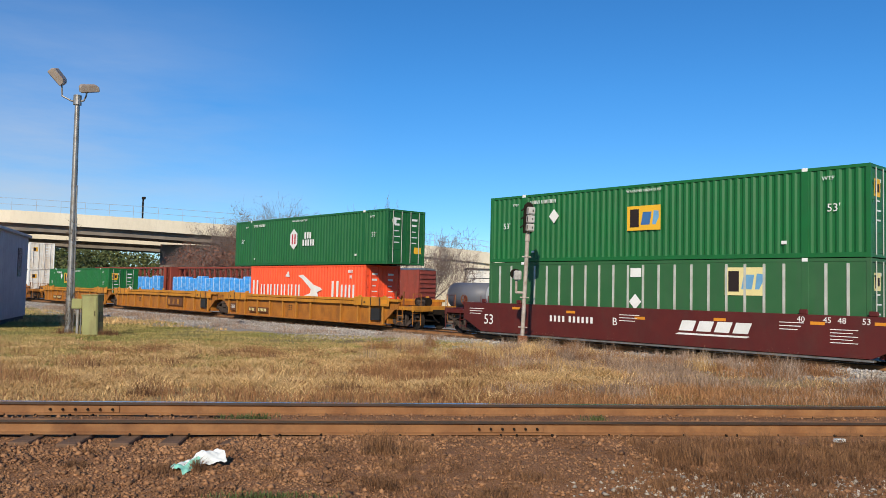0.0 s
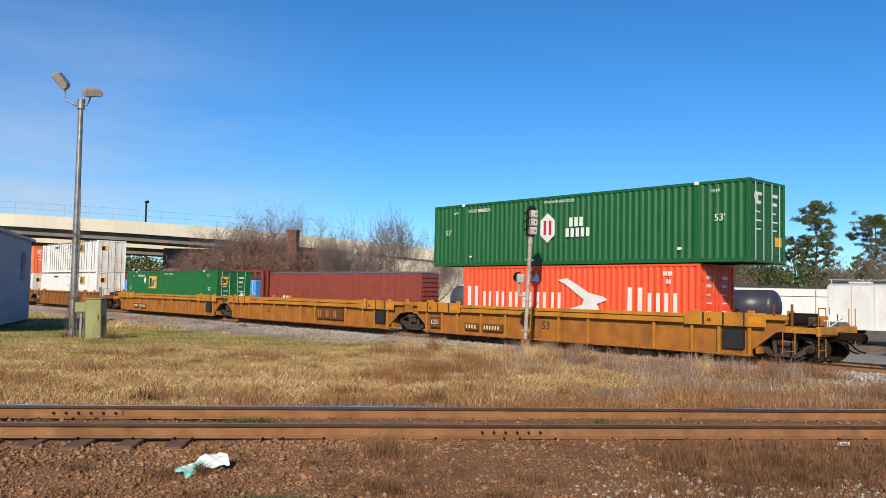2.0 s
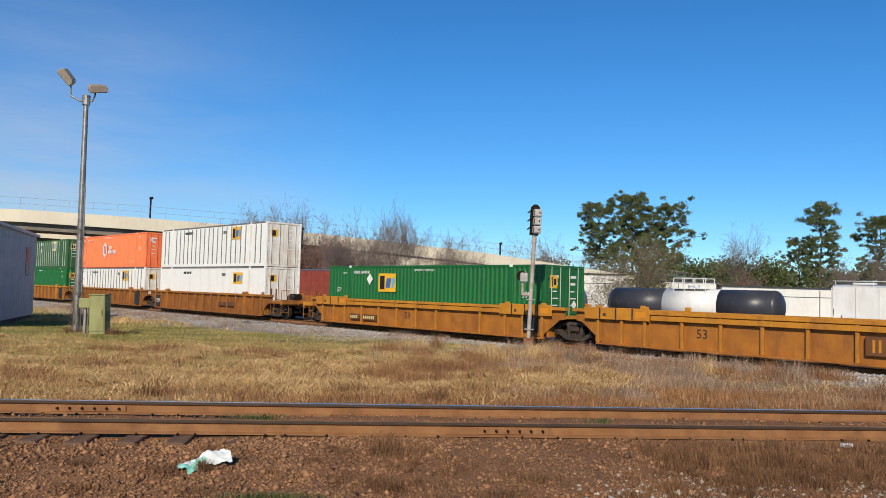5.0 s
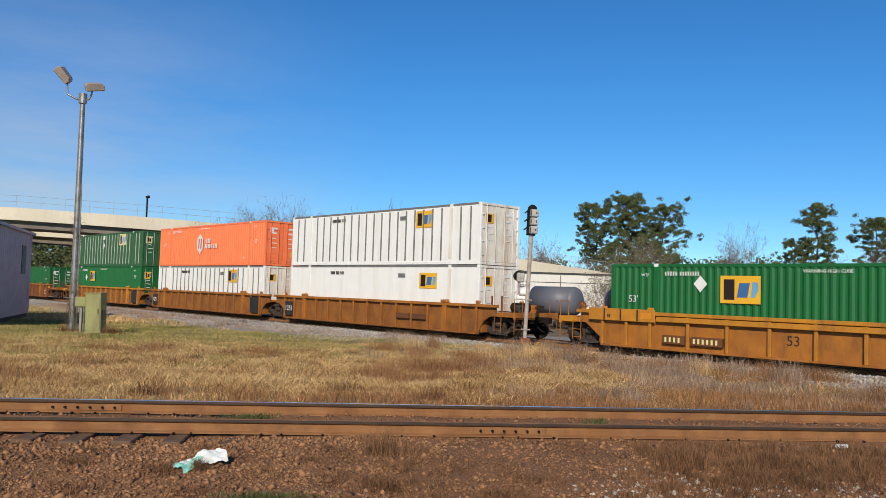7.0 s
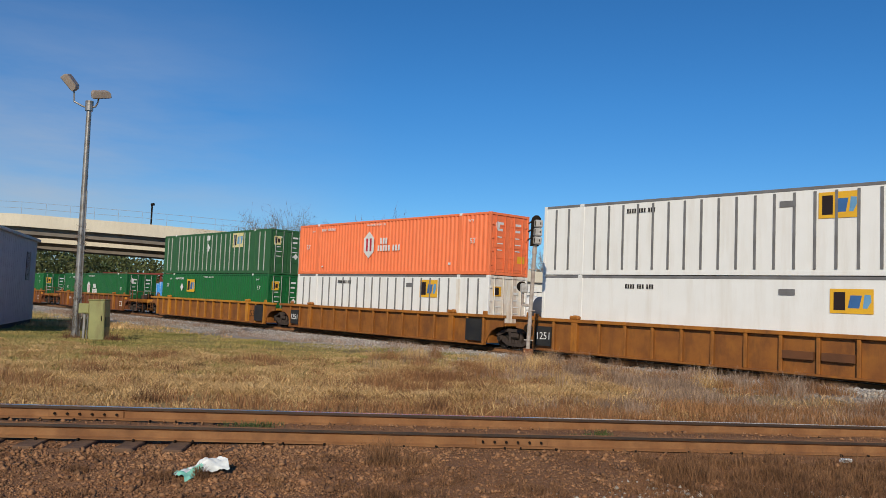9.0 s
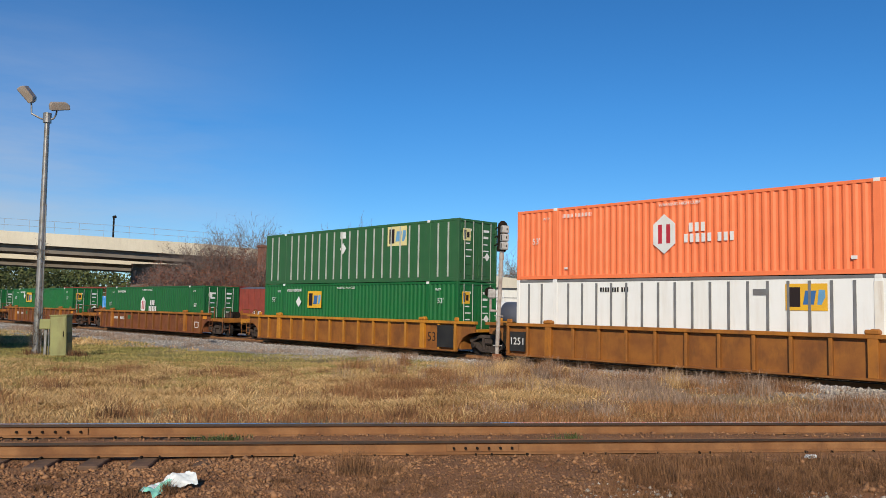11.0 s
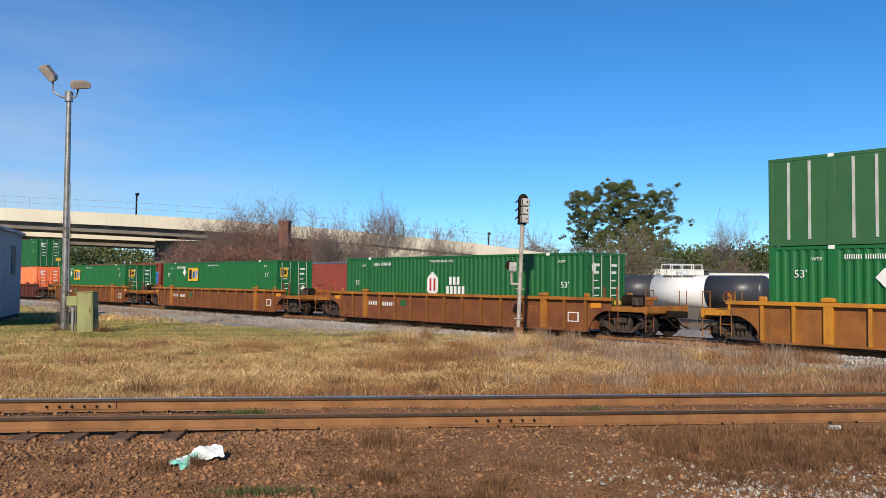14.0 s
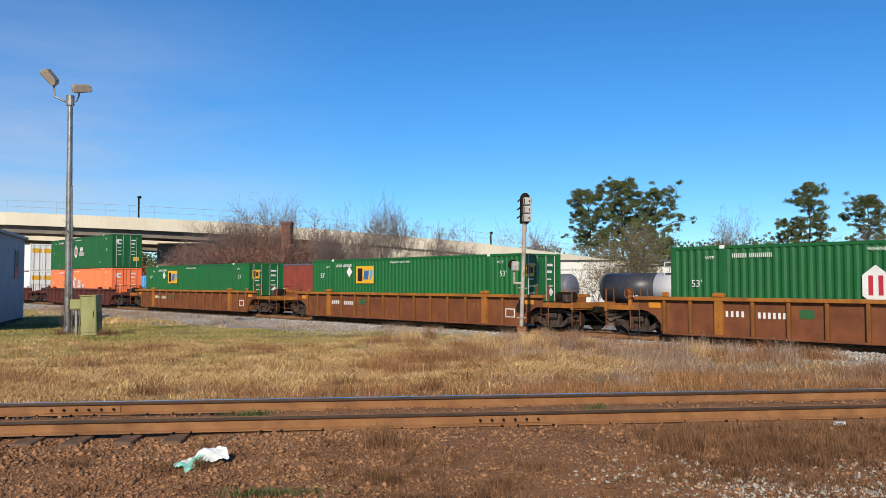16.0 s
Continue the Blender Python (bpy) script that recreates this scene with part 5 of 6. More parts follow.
def tank_car(s, lab, tank_dark):
    c = thing("tank_car", lab, "rail wagon", parked(s))
    r, z = 1.45, 2.75
    L = 7.45
    for k, (x0, x1, m) in enumerate(((-L, -L + 5.2, tank_dark), (-L + 5.2, L - 4.6, tank_white), (L - 4.6, L, tank_dark))):
        bm = rods(((x0, 0, z), (x1, 0, z), r), seg=40)
        o = part("tank_section", bm, m, c, "white middle band of the tank" if k == 1 else "dark rounded tank shell")
        for p in o.data.polygons:
            p.use_smooth = len(p.vertices) == 4
    for sx in (-1, 1):
        bm = bmesh.new()
        bmesh.ops.create_uvsphere(bm, u_segments=32, v_segments=16, radius=1.0, matrix=Matrix.LocRotScale((sx * L, 0, z), None, (0.75, r - 0.002, r - 0.002)))
        o = part("tank_head", bm, tank_dark, c)
        for p in o.data.polygons:
            p.use_smooth = True
        bogie(c, sx * (L - 0.6), PARKED_WHEELS)
        part("stub_sill", boxes((*sorted((sx * (L - 2.5), sx * (L + 1.4))), -0.5, 0.5, 0.9, 1.35)), truck_mat, c)
    part("dome", rods(((0.2, 0, z + r - 0.1), (0.2, 0, z + r + 0.35), 0.5), seg=20), tank_white, c, "white valve dome")
    for y in (-0.95, 0.95):
        part("platform_rail", rods(((-1.3, y, z + r + 0.95), (1.7, y, z + r + 0.95), 0.04), ((-1.3, y, z + r + 0.5), (1.7, y, z + r + 0.5), 0.04)), tank_white, c, "white platform railing")
        for x in (-1.3, -0.3, 0.7, 1.7):
            part("platform_post", rods(((x, y, z + r - 0.3), (x, y, z + r + 0.95), 0.04)), tank_white, c)
    part("platform", boxes((-1.4, 1.8, -1.0, 1.0, z + r - 0.02, z + r + 0.04)), tank_white, c)
    letter_bars(c, -4.6, 1.95, (4, 3), 0.16, white_mark, -1.30)
    sized(c)


def hopper(s):
    c = thing("covered_hopper", "white covered hopper car with sloped ends, parked", "rail wagon", parked(s))
    L, H = 8.4, 4.75
    part("body", prism(bmesh.new(), [(-L, H - 0.15), (-L, 2.9), (-L + 1.6, 1.5), (-L + 1.6, 1.25), (L - 1.6, 1.25), (L - 1.6, 1.5), (L, 2.9), (L, H - 0.15)], -1.55, 1.55), tank_white, c, "smooth white hopper body")
    part("roof", prism(bmesh.new(), [(-1.57, H - 0.16), (1.57, H - 0.16), (0.7, H + 0.05), (-0.7, H + 0.05)], -L - 0.05, L + 0.05), tank_white, c).matrix_basis = pose(0, 0, 0, 0, 0, 90)
    for k in range(6):
        x = -L + 1.2 + k * 2.9
        part("hatch", boxes((x, x + 1.6, -0.45, 0.45, H + 0.05, H + 0.2), bevel=0.03), tank_white, c)
    part("running_board", boxes((-L, L, -1.3, -1.0, H + 0.18, H + 0.22)), steel, c)
    for sx in (-1, 1):
        part("end_frame", rods(((sx * (L + 0.1), -1.4, 1.1), (sx * (L + 0.1), -1.4, H - 0.2), 0.05), ((sx * (L + 0.1), 1.4, 1.1), (sx * (L + 0.1), 1.4, H - 0.2), 0.05)), tank_white, c)
        part("end_sill", boxes((*sorted((sx * (L - 2.2), sx * (L + 0.9))), -0.7, 0.7, 0.9, 1.25)), truck_mat, c)
        bogie(c, sx * (L - 1.0), PARKED_WHEELS)
        for z in (1.6, 2.1, 2.6, 3.1, 3.6, 4.1):
            part("ladder_rung", rods(((sx * (L + 0.1), -1.4, z), (sx * (L + 0.1), -0.95, z), 0.02), seg=6), tank_white, c)
        part("ladder_rail", rods(((sx * (L + 0.1), -0.95, 1.1), (sx * (L + 0.1), -0.95, H - 0.1), 0.035), seg=6), tank_white, c)
        part("slope_brace", rods(((sx * (L + 0.1), -1.3, 1.2), (sx * (L - 1.5), -1.3, 2.4), 0.05), seg=6), tank_white, c)
    for k in range(9):
        x = -L + 1.75 + k * (2 * L - 3.5) / 8
        part("side_rib", boxes((x - 0.05, x + 0.05, -1.60, -1.545, 1.3, H - 0.2), bevel=0.01), tank_white, c)
    part("side_sill", boxes((-L, L, -1.60, -1.50, 1.15, 1.30), bevel=0.01), tank_white, c)
    part("roof_rail", rods(((-L, -1.45, H + 0.30), (L, -1.45, H + 0.30), 0.025), seg=6), tank_white, c)
    for k in range(7):
        x = -L + 0.2 + k * (2 * L - 0.4) / 6
        part("rail_post", rods(((x, -1.45, H - 0.1), (x, -1.45, H + 0.30), 0.025), seg=6), tank_white, c)
    letter_bars(c, 1.0, 2.6, (4,), 0.38, black_plate, -1.605)
    sized(c)


parked_track()
boxcar()
centre_beam(-48.2, True)
centre_beam(-72.2, True)
tank_car(4.6, "dark tank car with a white middle band, parked", tank_slate)
tank_car(24.0, "dark tank car with a white band and platform railing, parked", tank_dark)
hopper(44.8)
hopper(63.5)


# ---- low white warehouse and brick chimney before the ramp ----
def warehouse():
    wall = mat("white painted block wall", (0.74, 0.73, 0.68), (0.68, 0.67, 0.62), 0.8, scale=0.4, dirt=(0.5, 0.46, 0.38), dirt_amount=0.35, streak=5)
    trim = mat("dark roof edge", (0.05, 0.05, 0.055), None, 0.7)
    for x0, x1, y, h, lab in ((3.6, 24.5, 113.0, 6.4, "long low white warehouse with a dark roof edge"), (25.0, 38.5, 117.0, 5.8, "smaller white warehouse wing with windows"),
                              (39.0, 62.0, 116.0, 5.3, "far white warehouse wing behind the hopper cars")):
        b = thing("warehouse", lab, "building", pose(x0, y, -1.5))
        w = x1 - x0
        part("wall", boxes((0, w, 0, 0.25, 0, h), (0, w, 7.6, 7.85, 0, h), (0, 0.25, 0.25, 7.6, 0, h), (w - 0.25, w, 0.25, 7.6, 0, h)), wall, b)
        part("roof", boxes((-0.2, w + 0.2, -0.2, 8.05, h, h + 0.18)), trim, b)
        part("band", boxes((0, w, -0.02, 0, h - 1.25, h - 1.15)), trim, b, "thin dark wall band")
        for k in range(1, int(w / 4.5), 3):
            x = 2 + 4.5 * k
            wd = part("window", boxes((x, x + 1.3, -0.03, 0.02, h - 2.6, h - 1.6)), glass_dull, b)
            part("window_frame", boxes((x - 0.08, x + 1.38, -0.05, -0.03, h - 2.68, h - 2.6), (x - 0.08, x + 1.38, -0.05, -0.03, h - 1.6, h - 1.52)), wall, wd)
        part("downpipe", rods(((w * 0.6, -0.1, 0), (w * 0.6, -0.1, h - 0.2), 0.06)), steel, b)
    ch = thing("brick_house", "old brown brick house with a tall square chimney among trees", "house", pose(-20.9, 111, -1.5, 0, 0, -10))
    brick = mat("brown brick", (0.17, 0.075, 0.05), (0.13, 0.06, 0.042), 0.85, scale=2, fine=14, bump=0.3)
    part("wall", boxes((-2, 4, 0, 6, 0, 5.2)), brick, ch)
    part("roof", boxes((-2.3, 4.3, -0.3, 6.3, 5.2, 5.45), bevel=0.05), mat("brown shingle", (0.11, 0.065, 0.045), None, 0.9), ch)
    part("chimney", boxes((-0.1, 1.15, -1.2, -0.01, 0, 11.3), (-0.2, 1.25, -1.3, 0.09, 11.3, 11.6)), brick, ch, "tall square brick chimney")


warehouse()


# ---- trees ----
def tube_mesh(name, segs, material, parent, sides=4):
    """Tapered tubes from (start, end, r0, r1) rows, joined in one mesh."""
    a = np.array([[*s[0], *s[1], s[2], s[3]] for s in segs], dtype=float)
    p, q, r0, r1 = a[:, :3], a[:, 3:6], a[:, 6], a[:, 7]
    d = q - p
    d /= np.linalg.norm(d, axis=1)[:, None] + 1e-9
    ref = np.where(np.abs(d[:, 2:3]) > 0.9, np.array([[1.0, 0, 0]]), np.array([[0, 0, 1.0]]))
    u = np.cross(d, ref)
    u /= np.linalg.norm(u, axis=1)[:, None] + 1e-9
    v = np.cross(d, u)
    ring = [np.cos(2 * np.pi * k / sides) * u + np.sin(2 * np.pi * k / sides) * v for k in range(sides)]
    verts = np.stack([p + r0[:, None] * c for c in ring] + [q + r1[:, None] * c for c in ring], 1).reshape(-1, 3)
    base = np.arange(len(a))[:, None] * 2 * sides
    faces = np.concatenate([base + np.array([[k, (k + 1) % sides, sides + (k + 1) % sides, sides + k]]) for k in range(sides)])
    return fast_mesh(name, verts, faces, material, parent)


def leaf_mesh(name, centres, length, width, material, parent, rng, flat=0.0):
    """One small pointed leaf or needle spray at each centre, as two triangles."""
    n = len(centres)
    d = rng.normal(size=(n, 3))
    d[:, 2] *= 1 - flat
    d /= np.linalg.norm(d, axis=1)[:, None]
    e = np.cross(d, rng.normal(size=(n, 3)))
    e /= np.linalg.norm(e, axis=1)[:, None]
    ln = length * rng.uniform(0.6, 1.3, (n, 1))
    wd = width * rng.uniform(0.6, 1.3, (n, 1))
    v = np.stack([centres - d * ln / 2, centres + e * wd / 2, centres + d * ln / 2, centres - e * wd / 2], 1).reshape(-1, 3)
    f = np.arange(n)[:, None] * 4 + np.array([[0, 1, 2, 3]])
    return fast_mesh(name, v, f, material, parent)


bark_grey = mat("grey bark", (0.25, 0.19, 0.165), (0.18, 0.135, 0.12), 0.9, scale=3)
bark_pine = mat("pine bark", (0.13, 0.085, 0.06), (0.09, 0.06, 0.045), 0.9, scale=3)
needle = mat("pine needles", (0.078, 0.104, 0.030), (0.105, 0.122, 0.038), 0.7, scale=0.5, bump=0, island=0.45)
brown_leaf = mat("dry brown leaves", (0.27, 0.115, 0.070), (0.20, 0.085, 0.055), 0.8, scale=0.5, bump=0, island=0.4)
green_leaf = mat("dull evergreen leaves", (0.060, 0.085, 0.025), (0.10, 0.105, 0.03), 0.7, scale=0.4, bump=0, island=0.45)
olive_leaf = mat("yellow green leaves", (0.12, 0.14, 0.03), (0.16, 0.13, 0.035), 0.7, scale=0.6, bump=0, island=0.4)


def branches(rng, p, d, length, r, level, segs, tips, spread=0.55, up=0.12):
    """Grow a limb with side shoots; ends go into tips."""
    n = 3
    q = p
    for k in range(n):
        d2 = d + rng.normal(size=3) * 0.16
        d2[2] += up
        d2 /= np.linalg.norm(d2)
        e = q + d2 * length / n
        ra, rb = r * (1 - 0.22 * k), r * (1 - 0.22 * (k + 1))
        segs.append((q, e, ra, rb))
        q, d = e, d2
        if level > 0:
            for _ in range(2 if k else 1):
                s = d2 + rng.normal(size=3) * spread
                s /= np.linalg.norm(s)
                branches(rng, q, s, length * rng.uniform(0.5, 0.75), rb * 0.6, level - 1, segs, tips, spread, up)
    tips.append(q)


def bare_tree(x, y, h, seed, label, leaves=None, n_leaves=0, spread=0.5, trunks=1, leaf_size=0.22, base=-1.4, up=0.12, depth=3, twigs=2):
    rng = np.random.default_rng(seed)
    t = thing("tree", label, "tree", pose(x, y, base))
    segs, tips = [], []
    for k in range(trunks):
        p = np.array([rng.uniform(-0.8, 0.8) * (trunks > 1), rng.uniform(-0.8, 0.8) * (trunks > 1), 0.0])
        e = p + np.array([rng.normal() * 0.4, rng.normal() * 0.4, h * 0.22])
        segs.append((p, e, 0.028 * h / trunks ** 0.5, 0.02 * h / trunks ** 0.5))
        for _ in range(5):
            d = np.array([rng.normal() * spread, rng.normal() * spread, 1.0])
            d /= np.linalg.norm(d)
            branches(rng, e, d, h * rng.uniform(0.36, 0.5), 0.011 * h / trunks ** 0.5, depth, segs, tips, spread, up)
    # fine twigs at every shoot's end
    for q in tips:
        for _ in range(twigs):
            d = rng.normal(size=3) * 0.55 + np.array([0, 0, 0.75])
            segs.append((q - d * 0.15, q + d * rng.uniform(0.4, 1.0) * h / 14, 0.013, 0.007))
    segs = [(p, q, max(r0, 0.013), max(r1, 0.007)) for p, q, r0, r1 in segs]
    tube_mesh("trunk", segs[:trunks], bark_grey, t, 8)
    tube_mesh("branchwork", segs[trunks:], bark_grey, t, 3)
    if leaves is not None:
        tp = np.array(tips)
        c = tp[rng.integers(0, len(tp), n_leaves)] + rng.normal(size=(n_leaves, 3)) * 0.5
        c = c[c[:, 2] > 0.4]
        leaf_mesh("crown", c, leaf_size, leaf_size * 0.6, leaves, t, rng)
    return t


def pine(x, y, h, seed, lean=0.0, base=-1.4, start=0.4, wide=1.0, label="tall pine with a ragged open crown"):
    """A loblolly pine: bare lower trunk, rising limbs that fork, and rounded needle clumps with gaps between."""
    rng = np.random.default_rng(seed)
    t = thing("pine_tree", label, "tree", pose(x, y, base))
    segs, cs = [], []
    pts = [np.array([lean * h * (k / 7) ** 1.5 + rng.normal() * 0.15, rng.normal() * 0.15, h * 0.93 * k / 7]) for k in range(8)]
    for k in range(7):
        segs.append((pts[k], pts[k + 1], 0.016 * h * (1 - k / 8.0), 0.016 * h * (1 - (k + 1) / 8.0)))
    n_limb = 30
    for k in range(n_limb):
        g = (k + rng.uniform(-0.4, 0.4)) / n_limb
        f = min(max(start + (1 - start) * g, 0.2), 0.985)
        i = min(int(f * 7), 6)
        p = pts[i] + (pts[i + 1] - pts[i]) * (f * 7 - i)
        a = 2.4 * k + rng.uniform(-0.5, 0.5)
        reach = wide * h * 0.235 * (0.62 + 0.75 * max(g, 0.0) - 1.12 * max(g, 0.0) ** 2.2) * rng.uniform(0.6, 1.25)
        d = np.array([np.cos(a), np.sin(a), 0.12 + 0.75 * g + rng.uniform(-0.15, 0.15)])
        m1 = p + d * reach * 0.5
        m2 = m1 + (d + rng.normal(size=3) * 0.18) * reach * 0.5
        segs += [(p, m1, 0.085, 0.06), (m1, m2, 0.06, 0.03)]
        ends = [m2]
        for _ in range(4):
            q = p + (m2 - p) * rng.uniform(0.35, 0.95)
            e = q + (d * 0.5 + rng.normal(size=3) * 0.55) * reach * 0.42
            segs.append((q, e, 0.04, 0.02))
            ends.append(e)
        for e in ends:
            for _ in range(2):
                r = rng.uniform(0.28, 0.66) * h / 20
                c = e + rng.normal(size=3) * 0.8 * r
                v = rng.normal(size=(62, 3))
                v *= (rng.uniform(0.25, 1.25, (62, 1)) / np.linalg.norm(v, axis=1)[:, None])
                cs.append(c + v * np.array([r, r, r * 0.62]))
    tube_mesh("trunk", segs[:7], bark_pine, t, 8)
    tube_mesh("limbwork", segs[7:], bark_pine, t, 4)
    leaf_mesh("crown", np.concatenate(cs), 0.55 * h / 21, 0.12 * h / 21, needle, t, rng)
    return t


def plant_trees():
    for r, d, k, seed, lean, wide, start in ((0.187, 150, 0.108, 11, -0.03, 0.95, 0.50), (0.226, 153, 0.1235, 12, 0.0, 0.9, 0.45), (0.262, 150, 0.113, 13, 0.05, 1.0, 0.42),
                                             (0.455, 155, 0.122, 14, 0.0, 0.85, 0.22), (0.527, 160, 0.106, 15, 0.02, 0.85, 0.40), (0.245, 146, 0.075, 16, 0.02, 1.2, 0.25), (0.205, 147, 0.06, 17, 0.0, 1.3, 0.25),
                                             (0.43, 158, 0.075, 18, 0.0, 1.2, 0.15), (0.60, 155, 0.11, 19, 0.0, 0.9, 0.3)):
        pine(r * d, d, 1.976 + (k + 0.005) * d + 1.4, seed, lean, start=start, wide=wide)
    grey = "bare grey winter tree with fine upright twigs"
    for r, d, k, seed, sp, tr in ((-0.062, 104, 0.104, 21, 0.55, 2), (-0.004, 106, 0.070, 22, 0.6, 1), (0.022, 108, 0.055, 23, 0.6, 1), (-0.125, 104, 0.076, 24, 0.55, 2),
                                  (-0.206, 115, 0.098, 25, 0.5, 1), (-0.255, 116, 0.080, 26, 0.6, 2), (-0.165, 115, 0.07, 27, 0.6, 1), (-0.095, 106, 0.06, 28, 0.6, 2), (-0.235, 116, 0.085, 29, 0.6, 1), (-0.28, 117, 0.07, 30, 0.6, 1)):
        bare_tree(r * d, d, (0.80 if seed == 21 else 0.88) * (1.976 + k * d + 1.4), seed, grey, spread=sp, trunks=tr, depth=3, up=0.15 if seed == 21 else 0.12, twigs=2)
    rust = "wide bushy tree with rusty brown winter leaves"
    for r, d, k, seed, n in ((-0.290, 113, 0.045, 31, 5600), (-0.250, 112, 0.055, 32, 8200), (-0.205, 112, 0.058, 33, 8200), (-0.165, 111, 0.052, 34, 6400), (-0.32, 115, 0.02, 35, 2600), (-0.225, 111, 0.03, 36, 5000), (-0.265, 112, 0.03, 37, 5000)):
        bare_tree(r * d, d, 0.95 * (1.976 + k * d + 1.4), seed, rust, brown_leaf, n, 0.75, 2, 0.26, up=0.05)
    # mixed scrub before the warehouse
    bare_tree(0.232 * 100, 100, 9.2, 41, "thin scrub tree with yellow-green leaves before a white wall", olive_leaf, 2200, 0.5, 2, 0.26, twigs=0)
    bare_tree(0.262 * 101, 101, 6.6, 42, "small scrub tree with yellow-green leaves", olive_leaf, 1800, 0.6, 2, 0.26, twigs=0)
    bare_tree(0.205 * 99, 99, 5.6, 43, "low grey scrub bush before the warehouse", olive_leaf, 900, 0.7, 2, 0.22, twigs=0)
    bare_tree(0.345 * 128, 128, 6.4, 44, "scrub bush with green and rusty leaves", green_leaf, 2600, 0.7, 2, 0.3)
    bare_tree(0.365 * 127, 127, 6.0, 45, "scrub bush with rusty leaves", brown_leaf, 1800, 0.7, 2, 0.3)
    bare_tree(0.365 * 140, 140, 12.5, 46, grey, spread=0.5)
    bare_tree(0.50 * 140, 140, 11.0, 47, grey, spread=0.7)
    bare_tree(0.54 * 138, 138, 10.5, 48, grey, spread=0.7)
    bare_tree(0.12 * 150, 150, 12.5, 49, grey, spread=0.6)
    bare_tree(0.15 * 152, 152, 12.0, 50, grey, spread=0.6)


def far_woods():
    """Distant woods round the place as one sheet of leaf clumps."""
    rng = np.random.default_rng(77)
    cs = []
    for k in range(330):
        r = rng.uniform(-1.6, 1.6)
        d = rng.uniform(175, 300)
        h = rng.uniform(7, 11.5) * (1.2 if r > 0.3 else 1.4 if -0.62 < r < -0.28 else 1.0) + (d - 175) * 0.012
        m = 900
        v = rng.normal(size=(m, 3))
        v /= np.linalg.norm(v, axis=1)[:, None]
        v *= rng.uniform(0.75, 1.1, (m, 1))
        cs.append(np.array([r * d, d, -1.5 + h * 0.5]) + v * np.array([h * 0.42, h * 0.42, h * 0.5]))
    w = leaf_mesh("far_woods", np.concatenate(cs), 0.85, 0.55, green_leaf, None, rng)
    tagged(w, "far line of dull green and brown woods", "woods", kind="stuff")
    cs = []
    for k in range(26):
        r, d = rng.uniform(0.27, 0.42), rng.uniform(138, 150)
        h = rng.uniform(8.5, 11.5)
        m = 700
        v = rng.normal(size=(m, 3))
        v /= np.linalg.norm(v, axis=1)[:, None]
        cs.append(np.array([r * d, d, -1.5 + h * 0.5]) + v * rng.uniform(0.7, 1.1, (m, 1)) * np.array([h * 0.4, h * 0.4, h * 0.5]))
    w = leaf_mesh("hedge_woods", np.concatenate(cs), 0.6, 0.36, green_leaf, None, rng)
    tagged(w, "thick evergreen trees and rusty scrub behind the ramp", "woods", kind="stuff")


plant_trees()
far_woods()


# ---- grass, weeds and stones ----
def blades(name, x, y, h, width, lean, material, label, rng):
    """Thin leaning blades of dry grass standing on the earth."""
    n = len(x)
    z = ground_z(x, y)
    a = rng.uniform(0, 2 * np.pi, n)
    b = rng.uniform(0, 2 * np.pi, n)
    wx, wy = np.cos(a) * width / 2, np.sin(a) * width / 2
    l = lean * h * rng.uniform(0.2, 1.0, n)
    lx, ly = np.cos(b) * l, np.sin(b) * l
    v = np.stack([np.stack([x - wx, y - wy, z - 0.01], -1), np.stack([x + wx, y + wy, z - 0.01], -1),
                  np.stack([x + lx * 0.4 + wx * 0.7, y + ly * 0.4 + wy * 0.7, z + h * 0.6], -1), np.stack([x + lx * 0.4 - wx * 0.7, y + ly * 0.4 - wy * 0.7, z + h * 0.6], -1),
                  np.stack([x + lx, y + ly, z + h * rng.uniform(0.75, 1.0, n)], -1)], 1).reshape(-1, 3)
    i = np.arange(n)[:, None] * 5
    f = np.concatenate([i + np.array([[0, 1, 2]]), i + np.array([[0, 2, 3]]), i + np.array([[3, 2, 4]])])
    ob = fast_mesh(name, v, f, material)
    return tagged(ob, label, "grass", kind="stuff")


def scatter(rng, n, y0, y1, left, right, keep):
    """Random places in a wedge seen from the field's edge; keep gives the odds for each."""
    y = np.sqrt(rng.uniform(y0 ** 2, y1 ** 2, n))
    x = y * rng.uniform(left, right, n)
    k = rng.uniform(size=n) < keep(x, y)
    return x[k], y[k]


def tufts(rng, cx, cy, n0, n1, r0, r1, h0, h1):
    """Blade places and heights round tuft centres, highest in the middle."""
    xs, ys, hs = [], [], []
    for a, b in zip(cx, cy):
        n, r, h = int(rng.uniform(n0, n1)), rng.uniform(r0, r1), rng.uniform(h0, h1)
        dx, dy = rng.normal(size=n) * r, rng.normal(size=n) * r * 0.8
        xs.append(a + dx)
        ys.append(b + dy)
        hs.append(h * rng.uniform(0.35, 1.1, n) * np.exp(-(dx * dx + dy * dy) / (3 * r * r)))
    return np.concatenate(xs), np.concatenate(ys), np.concatenate(hs)


def clump(x, y, k, lo, hi):
    return np.clip((lumps(x, y, k) - lo) / (hi - lo), 0, 1)


